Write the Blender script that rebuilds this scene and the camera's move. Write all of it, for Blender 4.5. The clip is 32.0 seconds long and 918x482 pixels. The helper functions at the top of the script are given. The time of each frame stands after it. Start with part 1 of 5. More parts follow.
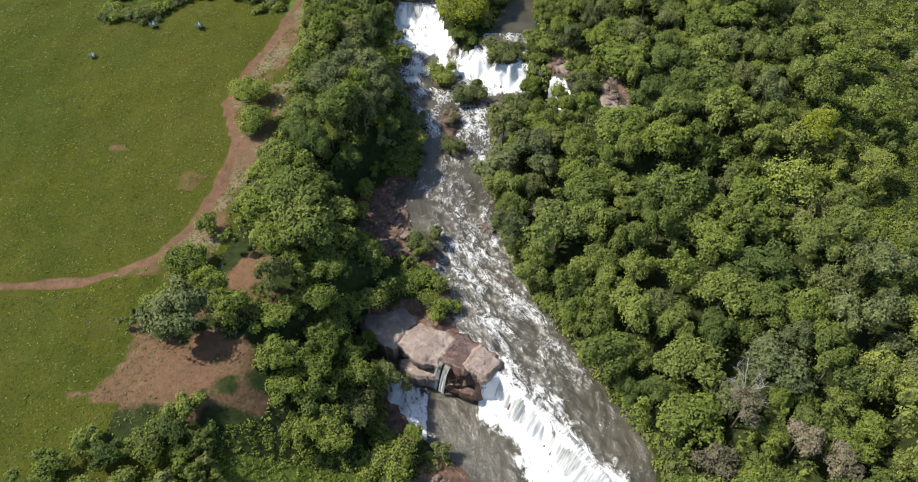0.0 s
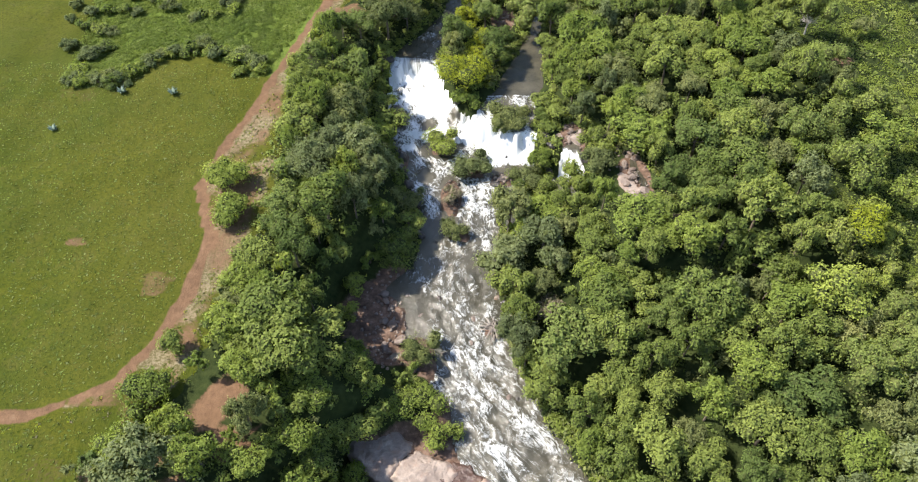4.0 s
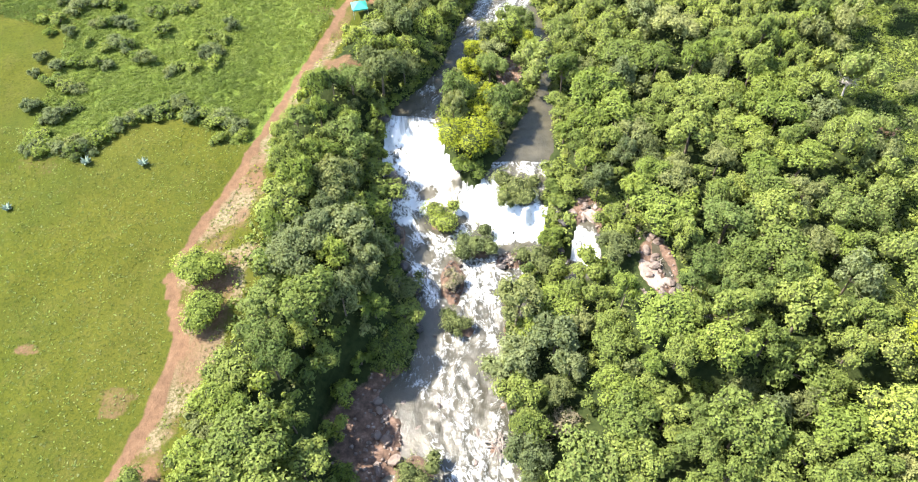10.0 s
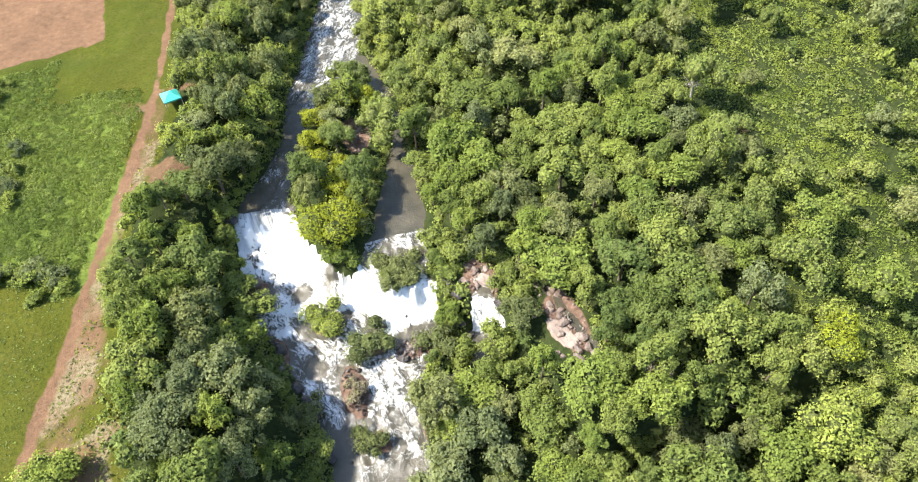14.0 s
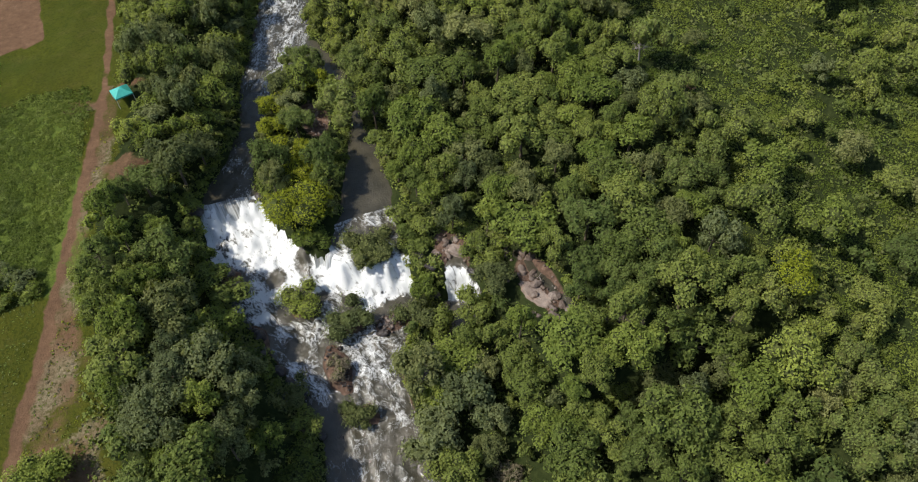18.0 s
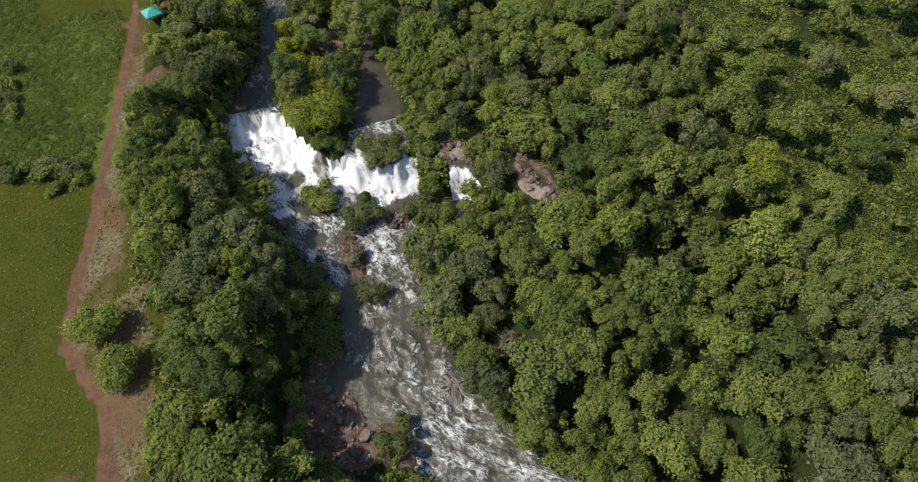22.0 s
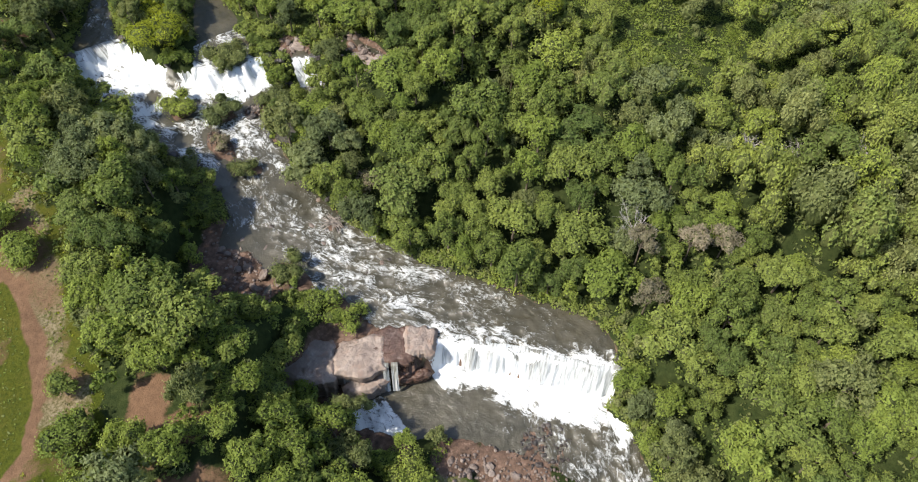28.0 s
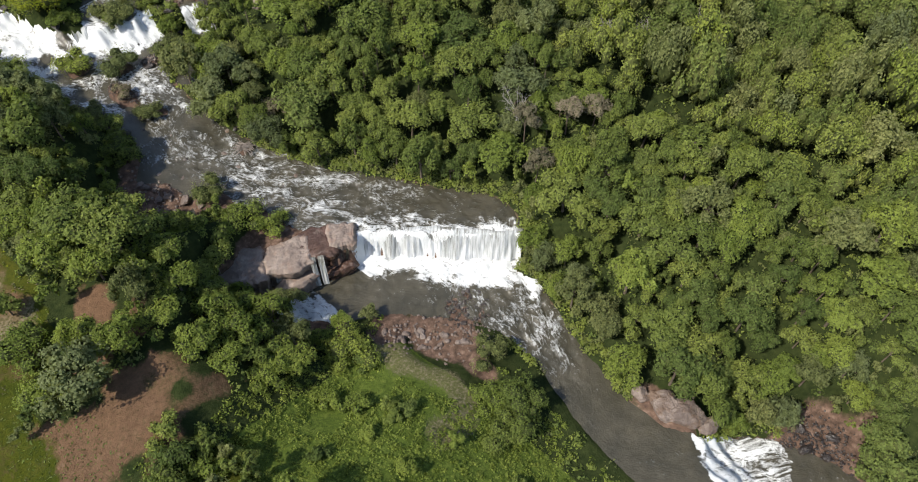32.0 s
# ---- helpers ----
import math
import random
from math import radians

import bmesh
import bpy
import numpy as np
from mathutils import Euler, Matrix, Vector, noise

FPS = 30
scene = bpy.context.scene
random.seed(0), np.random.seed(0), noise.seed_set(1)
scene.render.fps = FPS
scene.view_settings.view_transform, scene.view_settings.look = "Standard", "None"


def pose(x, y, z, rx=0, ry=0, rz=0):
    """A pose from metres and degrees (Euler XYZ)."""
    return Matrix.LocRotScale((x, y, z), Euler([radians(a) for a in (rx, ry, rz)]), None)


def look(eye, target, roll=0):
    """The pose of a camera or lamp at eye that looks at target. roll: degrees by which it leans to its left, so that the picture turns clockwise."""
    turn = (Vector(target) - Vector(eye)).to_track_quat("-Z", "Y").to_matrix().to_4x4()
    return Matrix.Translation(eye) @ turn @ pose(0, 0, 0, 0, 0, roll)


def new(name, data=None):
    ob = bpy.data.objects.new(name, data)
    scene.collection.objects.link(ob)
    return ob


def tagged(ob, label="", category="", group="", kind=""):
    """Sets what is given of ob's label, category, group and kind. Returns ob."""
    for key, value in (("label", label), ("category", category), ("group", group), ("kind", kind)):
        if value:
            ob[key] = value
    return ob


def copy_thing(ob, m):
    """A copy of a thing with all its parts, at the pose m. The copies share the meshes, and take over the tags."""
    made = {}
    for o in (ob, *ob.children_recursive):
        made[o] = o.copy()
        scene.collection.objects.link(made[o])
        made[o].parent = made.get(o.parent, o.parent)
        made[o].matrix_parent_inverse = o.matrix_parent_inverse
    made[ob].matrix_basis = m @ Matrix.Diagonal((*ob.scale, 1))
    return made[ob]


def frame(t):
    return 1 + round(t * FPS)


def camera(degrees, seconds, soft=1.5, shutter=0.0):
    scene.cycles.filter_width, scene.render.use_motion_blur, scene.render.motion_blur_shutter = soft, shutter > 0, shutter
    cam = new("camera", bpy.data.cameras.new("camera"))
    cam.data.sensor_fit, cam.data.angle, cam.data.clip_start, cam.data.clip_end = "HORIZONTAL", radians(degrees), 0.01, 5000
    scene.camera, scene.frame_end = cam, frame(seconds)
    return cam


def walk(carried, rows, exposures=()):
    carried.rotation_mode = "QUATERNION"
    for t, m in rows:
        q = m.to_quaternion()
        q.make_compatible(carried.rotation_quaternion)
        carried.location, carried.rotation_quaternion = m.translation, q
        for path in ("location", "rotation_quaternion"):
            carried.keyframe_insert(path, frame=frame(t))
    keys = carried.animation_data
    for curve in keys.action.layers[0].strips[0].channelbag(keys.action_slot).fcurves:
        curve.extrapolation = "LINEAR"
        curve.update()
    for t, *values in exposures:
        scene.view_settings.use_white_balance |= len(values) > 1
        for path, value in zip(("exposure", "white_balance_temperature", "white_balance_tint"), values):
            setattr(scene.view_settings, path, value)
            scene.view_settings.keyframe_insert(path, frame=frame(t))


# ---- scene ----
def at(x, y, z, pitch, yaw, roll):
    """A drone pose: metres, then degrees of pitch, heading and lean."""
    return pose(x, y, z, 90 + pitch, 0, yaw) @ pose(0, 0, 0, 0, 0, roll)


cam = camera(67.95, 32.0, soft=1.08)
PATH = [
    (0.0, at(0.00, 0.00, 84.00, -50.08, -0.00, -0.06)),
    (0.5, at(0.12, 2.69, 84.09, -50.12, 0.09, -0.14)),
    (1.0, at(0.17, 5.38, 84.15, -50.15, 0.17, -0.21)),
    (1.5, at(0.18, 8.03, 84.20, -50.16, 0.20, -0.23)),
    (2.0, at(0.15, 10.76, 84.26, -50.21, 0.20, -0.20)),
    (2.5, at(0.09, 13.44, 84.33, -50.24, 0.18, -0.15)),
    (3.0, at(0.00, 16.01, 84.38, -50.22, 0.10, -0.05)),
    (3.5, at(-0.15, 18.53, 84.46, -50.21, 0.02, 0.02)),
    (5.5, at(-0.34, 28.90, 84.46, -50.19, -0.11, 0.14)),
    (6.0, at(-0.30, 31.09, 84.42, -49.86, -0.12, 0.16)),
    (6.5, at(-0.33, 32.72, 84.35, -49.79, -0.16, 0.20)),
    (7.0, at(-0.41, 33.90, 84.35, -49.80, -0.21, 0.22)),
    (7.5, at(-0.53, 34.69, 84.41, -49.84, -0.29, 0.26)),
    (8.0, at(-0.59, 35.38, 84.46, -50.30, -0.29, 0.31)),
    (8.5, at(-0.68, 36.34, 84.48, -50.37, -0.29, 0.32)),
    (9.0, at(-0.73, 37.58, 84.47, -50.43, -0.26, 0.32)),
    (9.5, at(-0.71, 39.00, 84.46, -50.46, -0.20, 0.32)),
    (10.0, at(-0.76, 40.55, 84.50, -50.45, -0.15, 0.28)),
    (10.5, at(-0.82, 42.35, 84.50, -50.45, -0.14, 0.25)),
    (11.0, at(-0.86, 44.30, 84.53, -50.46, -0.33, 0.27)),
    (11.5, at(-0.86, 46.36, 84.60, -50.47, -1.54, 0.22)),
    (12.0, at(-0.84, 48.55, 84.69, -50.48, -3.87, 0.11)),
    (12.5, at(-0.83, 50.95, 84.75, -50.53, -6.62, -0.00)),
    (13.0, at(-0.78, 53.39, 84.80, -50.54, -10.19, -0.11)),
    (13.5, at(-0.70, 55.50, 84.89, -50.33, -13.33, -0.24)),
    (14.0, at(-0.63, 57.08, 84.91, -50.32, -17.09, -0.41)),
    (14.5, at(-0.60, 58.24, 84.88, -50.35, -20.93, -0.56)),
    (16.5, at(-2.08, 57.99, 84.78, -50.75, -23.17, -0.36)),
    (17.0, at(-2.72, 57.14, 84.82, -50.89, -23.19, -0.31)),
    (17.5, at(-3.42, 56.10, 84.92, -51.12, -23.23, -0.25)),
    (18.0, at(-4.09, 54.86, 85.03, -51.38, -23.23, -0.17)),
    (18.5, at(-4.88, 53.35, 85.11, -51.56, -23.20, -0.14)),
    (19.0, at(-5.64, 51.65, 85.18, -51.77, -23.12, -0.17)),
    (19.5, at(-6.35, 49.82, 85.23, -52.04, -22.97, -0.23)),
    (20.0, at(-7.11, 47.90, 85.29, -52.28, -22.89, -0.26)),
    (20.5, at(-7.94, 45.92, 85.38, -52.52, -22.84, -0.28)),
    (21.0, at(-8.80, 43.83, 85.51, -52.77, -22.77, -0.29)),
    (21.5, at(-9.74, 41.63, 85.61, -52.99, -22.75, -0.25)),
    (22.0, at(-10.79, 39.27, 85.64, -53.19, -22.81, -0.16)),
    (22.5, at(-11.81, 36.95, 85.59, -53.25, -22.87, -0.01)),
    (23.0, at(-12.92, 34.60, 85.48, -53.27, -22.96, 0.13)),
    (23.5, at(-14.08, 32.19, 85.39, -53.27, -23.07, 0.27)),
    (24.0, at(-15.25, 29.74, 85.24, -53.26, -23.16, 0.37)),
    (24.5, at(-16.32, 27.30, 85.01, -53.22, -23.22, 0.45)),
    (26.5, at(-19.77, 16.70, 84.02, -52.88, -29.90, -0.12)),
    (27.0, at(-20.88, 14.42, 83.91, -52.92, -32.53, -0.03)),
    (27.5, at(-21.99, 12.13, 83.86, -53.00, -35.20, 0.09)),
    (28.0, at(-23.15, 9.87, 83.78, -53.05, -38.84, 0.18)),
    (28.5, at(-24.62, 7.77, 83.65, -53.08, -39.60, 0.24)),
    (29.0, at(-26.07, 5.59, 83.51, -53.08, -39.72, 0.27)),
    (29.5, at(-27.36, 3.26, 83.40, -53.06, -43.10, 0.30)),
    (30.0, at(-28.64, 1.16, 83.34, -53.14, -47.42, 0.36)),
    (30.5, at(-30.12, -0.72, 83.35, -53.28, -49.89, 0.39)),
    (31.0, at(-31.74, -2.60, 83.34, -53.38, -49.83, 0.38)),
    (31.5, at(-33.43, -4.41, 83.18, -53.44, -49.68, 0.27)),
    (32.0, at(-35.01, -6.07, 82.74, -53.82, -49.56, 0.13)),
]
EXPOSURES = [(0.0, 0.55), (3.5, 1.02), (6.0, 1.58), (9.0, 1.93), (13.0, 2.15), (14.5, 1.2), (17.0, 0.22), (19.0, 0.0), (24.5, 0.34), (27.0, 0.74), (30.0, 0.5), (32.0, 0.24)]
walk(cam, PATH, EXPOSURES)

# ---- daylight ----
SUN_EL, SUN_AZ = 50.0, -75.0          # degrees; azimuth clockwise from +y
world = bpy.data.worlds.new("sky")
scene.world = world
world.use_nodes = True
wn = world.node_tree
sky = wn.nodes.new("ShaderNodeTexSky")
sky.sky_type, sky.sun_disc = "NISHITA", False
sky.sun_elevation, sky.sun_rotation = radians(SUN_EL), radians(SUN_AZ)
wn.links.new(sky.outputs[0], wn.nodes["Background"].inputs[0])
wn.nodes["Background"].inputs[1].default_value = 0.15
sun_dir = Vector((math.sin(radians(SUN_AZ)) * math.cos(radians(SUN_EL)), math.cos(radians(SUN_AZ)) * math.cos(radians(SUN_EL)), math.sin(radians(SUN_EL))))
sun = new("sun", bpy.data.lights.new("sun", "SUN"))
sun.data.energy, sun.data.angle, sun.data.color = 5.0, radians(0.53), (1.0, 0.95, 0.86)
sun.matrix_world = look(sun_dir * 300, (0, 0, 0))


# ---- number helpers ----
_tab = np.random.RandomState(7).rand(256, 256)


def smooth(a, b, x):
    t = np.clip((np.asarray(x, float) - a) / (b - a), 0, 1)
    return t * t * (3 - 2 * t)


def vnoise(x, y):
    """Smooth value noise, 0 to 1."""
    x, y = np.asarray(x, float), np.asarray(y, float)
    i, j = np.floor(x).astype(int), np.floor(y).astype(int)
    u, v = x - i, y - j
    u, v = u * u * (3 - 2 * u), v * v * (3 - 2 * v)
    a, b = _tab[i % 256, j % 256], _tab[(i + 1) % 256, j % 256]
    c, d = _tab[i % 256, (j + 1) % 256], _tab[(i + 1) % 256, (j + 1) % 256]
    return a + (b - a) * u + (c - a) * v + (a - b - c + d) * u * v


def fbm(x, y, octaves=4):
    s, w, n = 0.0, 0.5, 0.0
    for k in range(octaves):
        s, n = s + w * vnoise(x * 2 ** k + 17.3 * k, y * 2 ** k + 9.1 * k), n + w
        w *= 0.55
    return s / n


# ---- plan of the river and the land ----
# centre lines: x, y, half width
MAIN = [(34, 284, 7), (15.5, 199, 5.4), (8.5, 177, 6.4), (2.5, 168, 4.4), (-1.6, 157, 2.6), (-5.5, 149, 2.8), (-9, 141.5, 4.8), (-9.5, 133, 5.6), (-6.5, 122, 7.2), (-2, 113, 8.5), (-0.5, 105, 8),
        (0, 97, 7), (-1, 89.5, 7.5), (-3, 81, 11), (3, 70, 6.5), (7, 60, 7), (11.5, 51, 8), (15, 42.5, 8.8), (18.5, 37, 9)]
LOWER = [(-9, 51, 3), (-2, 46, 5), (6, 42, 7), (13, 34, 8), (15, 24, 6), (12.5, 14, 4.2), (9, 4, 4.6), (8, -6, 5.2), (11.5, -13, 5), (18.5, -19.5, 6.2), (22, -28, 5.5), (22, -42, 5), (18, -85, 6)]
SIDE = [(14.5, 176, 2.5), (17.5, 163, 2), (16.5, 151, 1.6), (14.6, 141, 3.4), (12.4, 133, 4.6), (10.4, 127, 4.6), (8, 121, 5.6), (8, 114, 6), (5, 108, 5)]
BROOK = [(40, 92, 1.2), (33, 96, 1.0), (31.2, 101, 1.1), (29.6, 108.5, 1.0), (25.5, 116, 0.6), (21.6, 118.5, 0.7), (20.4, 113.5, 1.3), (19.4, 108, 2.2), (16.5, 104.5, 1.5), (9, 101, 2.5)]


def near_line(x, y, pts):
    """Distance past the bank of a channel, the length along it and the offset from its middle."""
    best = np.full(x.shape, 1e9)
    along, off = np.zeros(x.shape), np.zeros(x.shape)
    s0 = 0.0
    for (ax, ay, aw), (bx, by, bw) in zip(pts, pts[1:]):
        dx, dy = bx - ax, by - ay
        ln = math.hypot(dx, dy)
        t = np.clip(((x - ax) * dx + (y - ay) * dy) / ln ** 2, 0, 1)
        px, py = x - ax - t * dx, y - ay - t * dy
        d = np.hypot(px, py) - (aw + (bw - aw) * t)
        m = d < best
        best = np.where(m, d, best)
        along = np.where(m, s0 + t * ln, along)
        off = np.where(m, (px * dy - py * dx) / ln, off)
        s0 += ln
    return best, along, off


def river(x, y):
    best = None
    for k, pts in enumerate((MAIN, LOWER, SIDE, BROOK)):
        d, s, o = near_line(x, y, pts)
        s = s + 400 * k
        if best is None:
            best, along, off = d, s, o
        else:
            m = d < best
            best, along, off = np.where(m, d, best), np.where(m, s, along), np.where(m, o, off)
    return best, along, off


def upper_lip(x):
    """Where the water begins to run down towards the upper falls."""
    return np.interp(x, [-16, -8, -5, -3, 1, 3, 8, 14.6, 16, 17, 18, 21.5, 24.5], [140, 140.2, 138.3, 134, 127.5, 128, 128.3, 127, 125, 114.5, 114, 112.4, -90])


def upper_edge(x):
    """The brink of the upper falls."""
    return np.interp(x, [-16, -8, -5, -3, 1, 3, 8, 14.6, 16, 17, 18, 21.5, 24.5], [136.6, 136.4, 134.6, 130, 124, 122.3, 119.5, 117.1, 116.6, 113.2, 112.7, 111.2, -100])


def upper_foot(x):
    """The foot of the upper falls."""
    return np.interp(x, [-16, -8, -5, -3, 1, 3, 8, 14.6, 16, 17, 18, 21.5, 24.5], [121, 121.5, 120.5, 119.5, 119.8, 118, 115.4, 113, 112.6, 111.6, 111.1, 109, -101])


def lower_lip(x):
    return np.interp(x, [-24, -14.4, -8.9, -3.1, 3.4, 6.2, 24, 34], [67, 61.5, 57, 53, 50, 50.4, 29.5, 19])


def level(x, y):
    """Water level of the river, carried out to both sides."""
    up = 0.1 + 0.014 * np.clip(y - 139, 0, 400) + np.where(y < 124, np.interp(x, [22, 28], [0, 2.0]), 0)
    low = np.interp(y, [40, 52, 62, 75, 88, 97, 106, 120], [-8.3, -8.0, -7.3, -6.7, -6.1, -5.5, -5.0, -4.7])
    top, brink, foot = upper_lip(x), upper_edge(x), upper_foot(x)
    sway = np.where(x < 16, 0.7 * np.sin(x * 1.1) + 0.45 * np.sin(x * 2.7 + 1), 0)
    top, brink = top + sway, brink + sway
    mid = np.interp(x, [-5, 1, 8, 16], [-2.1, -1.4, -0.9, -0.8])
    ripple = 0.05 * np.sin((top - y) * 1.3 + x * 0.4)
    f = np.clip((top - y) / np.maximum(top - brink, 0.5) + ripple, 0, 1)
    g = np.clip((brink - y) / np.maximum(brink - foot, 0.5) + ripple, 0, 1)
    z = np.where(y > brink, up + (mid - up) * f, np.where(y > foot, mid + (low - mid) * g ** 0.8, low))
    z = np.where((y < 86) & (y > -60), low, z)
    g = (lower_lip(x) - y) / 0.8
    pool = np.interp(y, [-10, 25, 50], [-14.4, -13.8, -13.5])
    z = z + (pool - z) * np.clip(g, 0, 1)
    h = ((x - 15.0) * 0.8 - (y + 9.0) * 0.6 + 0.8 * np.sin(y * 0.9 + x * 0.5) + 0.5 * np.sin(x * 2.1 + 1)) / 6.5
    return z + (-19.5 - z) * np.clip(h, 0, 1) * (y < 3)


def plateau(x, y):
    left = 2.6 + 0.045 * (np.minimum(y, 122) - 55) + 0.02 * np.clip(-40 - x, 0, 60)
    right = -9.5 + 0.088 * np.clip(y, -80, 260) + 0.082 * np.clip(x, 0, 160)
    w = smooth(-6, 14, x)
    return left + (np.maximum(right, -30) - left) * w


# level, stony ground beside the water: x, y, radius x, radius y
FLATS = [(-4.5, 58.5, 11, 6.8), (-11.5, 80, 7.8, 10.5), (3.5, 30, 6, 6), (29.6, 104, 2.8, 5.5), (20.8, 116, 3, 4), (9.2, 153, 2.6, 5), (-8, 47, 7, 6), (27.5, -24.5, 7.5, 6.5)]


def land(x, y, sd=None):
    x, y = np.asarray(x, float), np.asarray(y, float)
    if sd is None:
        sd = river(x, y)[0]
    lv = level(x, y)
    pl = plateau(x, y)
    reach = np.where(x < 3, np.interp(y, [15, 32, 44, 60, 130, 150], [46, 40, 20, 14, 14, 12]), 26)
    d = np.clip(sd, 0, None)
    for px, py, rx, ry in FLATS:
        d = d * smooth(0.75, 1.35, np.hypot((x - px) / rx, (y - py) / ry))
    bank = lv + 0.25 + (pl - lv) * smooth(-2, reach, d)
    bank = bank + (fbm(x / 9, y / 9, 3) - 0.5) * 1.4 * smooth(1, 10, d) + (fbm(x / 2.3, y / 2.3, 3) - 0.5) * 0.35 * smooth(0, 3, d)
    bed = lv - 0.9 * smooth(0, 2.0, -sd)
    return np.where(sd > 0, bank, bed + 0.25 * smooth(-1.2, 0, sd) + (fbm(x / 1.7, y / 1.7, 3) - 0.5) * 0.5)


def land_at(x, y):
    return float(land(np.array([x]), np.array([y]))[0])


PATHWAY = [(-90, 57), (-66, 58.7), (-55, 59.6), (-45.5, 64), (-42.3, 70), (-39.5, 78), (-38.6, 89), (-42.6, 99), (-40, 110), (-36.5, 120),
           (-33.3, 133), (-28.8, 150.5), (-26, 162), (-24, 171.5), (-21, 192), (-16.5, 226)]


def path_side(x, y):
    """Distance from the track and the signed side of it (positive towards the river)."""
    best, side = np.full(np.shape(x), 1e9), np.zeros(np.shape(x))
    for (ax, ay), (bx, by) in zip(PATHWAY, PATHWAY[1:]):
        dx, dy = bx - ax, by - ay
        t = np.clip(((x - ax) * dx + (y - ay) * dy) / (dx * dx + dy * dy), 0, 1)
        px, py = x - ax - t * dx, y - ay - t * dy
        d = np.hypot(px, py)
        m = d < best
        best, side = np.where(m, d, best), np.where(m, np.sign(px * dy - py * dx), side)
    return best, side


# ---- mesh helpers ----
def mesh_from(name, verts, faces, mats, attrs=(), smooth_faces=False, index=None):
    verts, faces = np.asarray(verts, np.float32), np.asarray(faces, np.int32)
    me = bpy.data.meshes.new(name)
    n, k = faces.shape
    me.vertices.add(len(verts))
    me.vertices.foreach_set("co", verts.ravel())
    me.loops.add(n * k)
    me.loops.foreach_set("vertex_index", faces.ravel())
    me.polygons.add(n)
    me.polygons.foreach_set("loop_start", np.arange(0, n * k, k, dtype=np.int32))
    if smooth_faces:
        me.polygons.foreach_set("use_smooth", np.ones(n, bool))
    for m in mats:
        me.materials.append(m)
    if index is not None:
        me.polygons.foreach_set("material_index", np.asarray(index, np.int32))
    me.update(calc_edges=True)
    for key, values in attrs:
        a = me.attributes.new(key, "FLOAT", "POINT")
        a.data.foreach_set("value", np.asarray(values, np.float32))
    return me


def part(name, me, parent, label=""):
    ob = new(name, me)
    ob.parent = parent
    return tagged(ob, label)


def join_sets(sets):
    """Joins (verts, faces) pairs of one face size."""
    vs, fs, o = [], [], 0
    for v, f in sets:
        vs.append(v)
        fs.append(np.asarray(f) + o)
        o += len(v)
    return np.concatenate(vs), np.concatenate(fs)


def tube(points, radii, sides=6):
    """A tapered tube along points, as quads."""
    pts = [Vector(p) for p in points]
    vs, fs = [], []
    for i, p in enumerate(pts):
        d = (pts[min(i + 1, len(pts) - 1)] - pts[max(i - 1, 0)]).normalized()
        a = d.orthogonal().normalized()
        b = d.cross(a)
        for k in range(sides):
            w = 2 * math.pi * k / sides
            vs.append(p + (a * math.cos(w) + b * math.sin(w)) * radii[i])
    for i in range(len(pts) - 1):
        for k in range(sides):
            k2 = (k + 1) % sides
            fs.append((i * sides + k, i * sides + k2, (i + 1) * sides + k2, (i + 1) * sides + k))
    return np.array([tuple(v) for v in vs]), np.array(fs)


def leaf_cards(p, nrm, size, rs, fold=0.25):
    """One bent leaf spray at each point p, facing about nrm."""
    n = len(p)
    nrm = nrm + rs.normal(0, 0.46, (n, 3))
    nrm /= np.linalg.norm(nrm, axis=1)[:, None] + 1e-9
    a = np.cross(nrm, rs.normal(0, 1, (n, 3)))
    a /= np.linalg.norm(a, axis=1)[:, None] + 1e-9
    b = np.cross(nrm, a)
    s = (size * rs.uniform(0.6, 1.35, n))[:, None]
    t = (rs.uniform(0.55, 1.0, n))[:, None]
    q = np.stack([p - a * s, p + a * s * 0.55 - b * s * t - nrm * s * fold, p + a * s * 0.6 + b * s * t - nrm * s * fold], 1)
    return q.reshape(-1, 3), np.arange(n * 3).reshape(n, 3)


def thirds(f):
    """Quads split into triangles."""
    f = np.asarray(f)
    return np.concatenate([f[:, [0, 1, 2]], f[:, [0, 2, 3]]])


def blob(c, r, squash, rs, nu=7, nv=4):
    """A low rounded core, as quads."""
    vs, fs = [], []
    for j in range(nv + 1):
        th = math.pi * (0.06 + 0.88 * j / nv)
        for i in range(nu):
            w = 2 * math.pi * i / nu
            k = r * rs.uniform(0.85, 1.1)
            vs.append((c[0] + k * math.sin(th) * math.cos(w), c[1] + k * math.sin(th) * math.sin(w), c[2] + k * squash * math.cos(th)))
    for j in range(nv):
        for i in range(nu):
            i2 = (i + 1) % nu
            fs.append((j * nu + i, (j + 1) * nu + i, (j + 1) * nu + i2, j * nu + i2))
    return np.array(vs), np.array(fs)


# ---- materials ----
def material(name):
    m = bpy.data.materials.new(name)
    m.use_nodes = True
    nt = m.node_tree
    return m, nt, nt.nodes["Principled BSDF"]


def node(nt, kind, **values):
    n = nt.nodes.new("ShaderNode" + kind)
    for k, v in values.items():
        if k in n.inputs:
            n.inputs[k].default_value = v
    return n


def link(nt, a, b):
    nt.links.new(a, b)


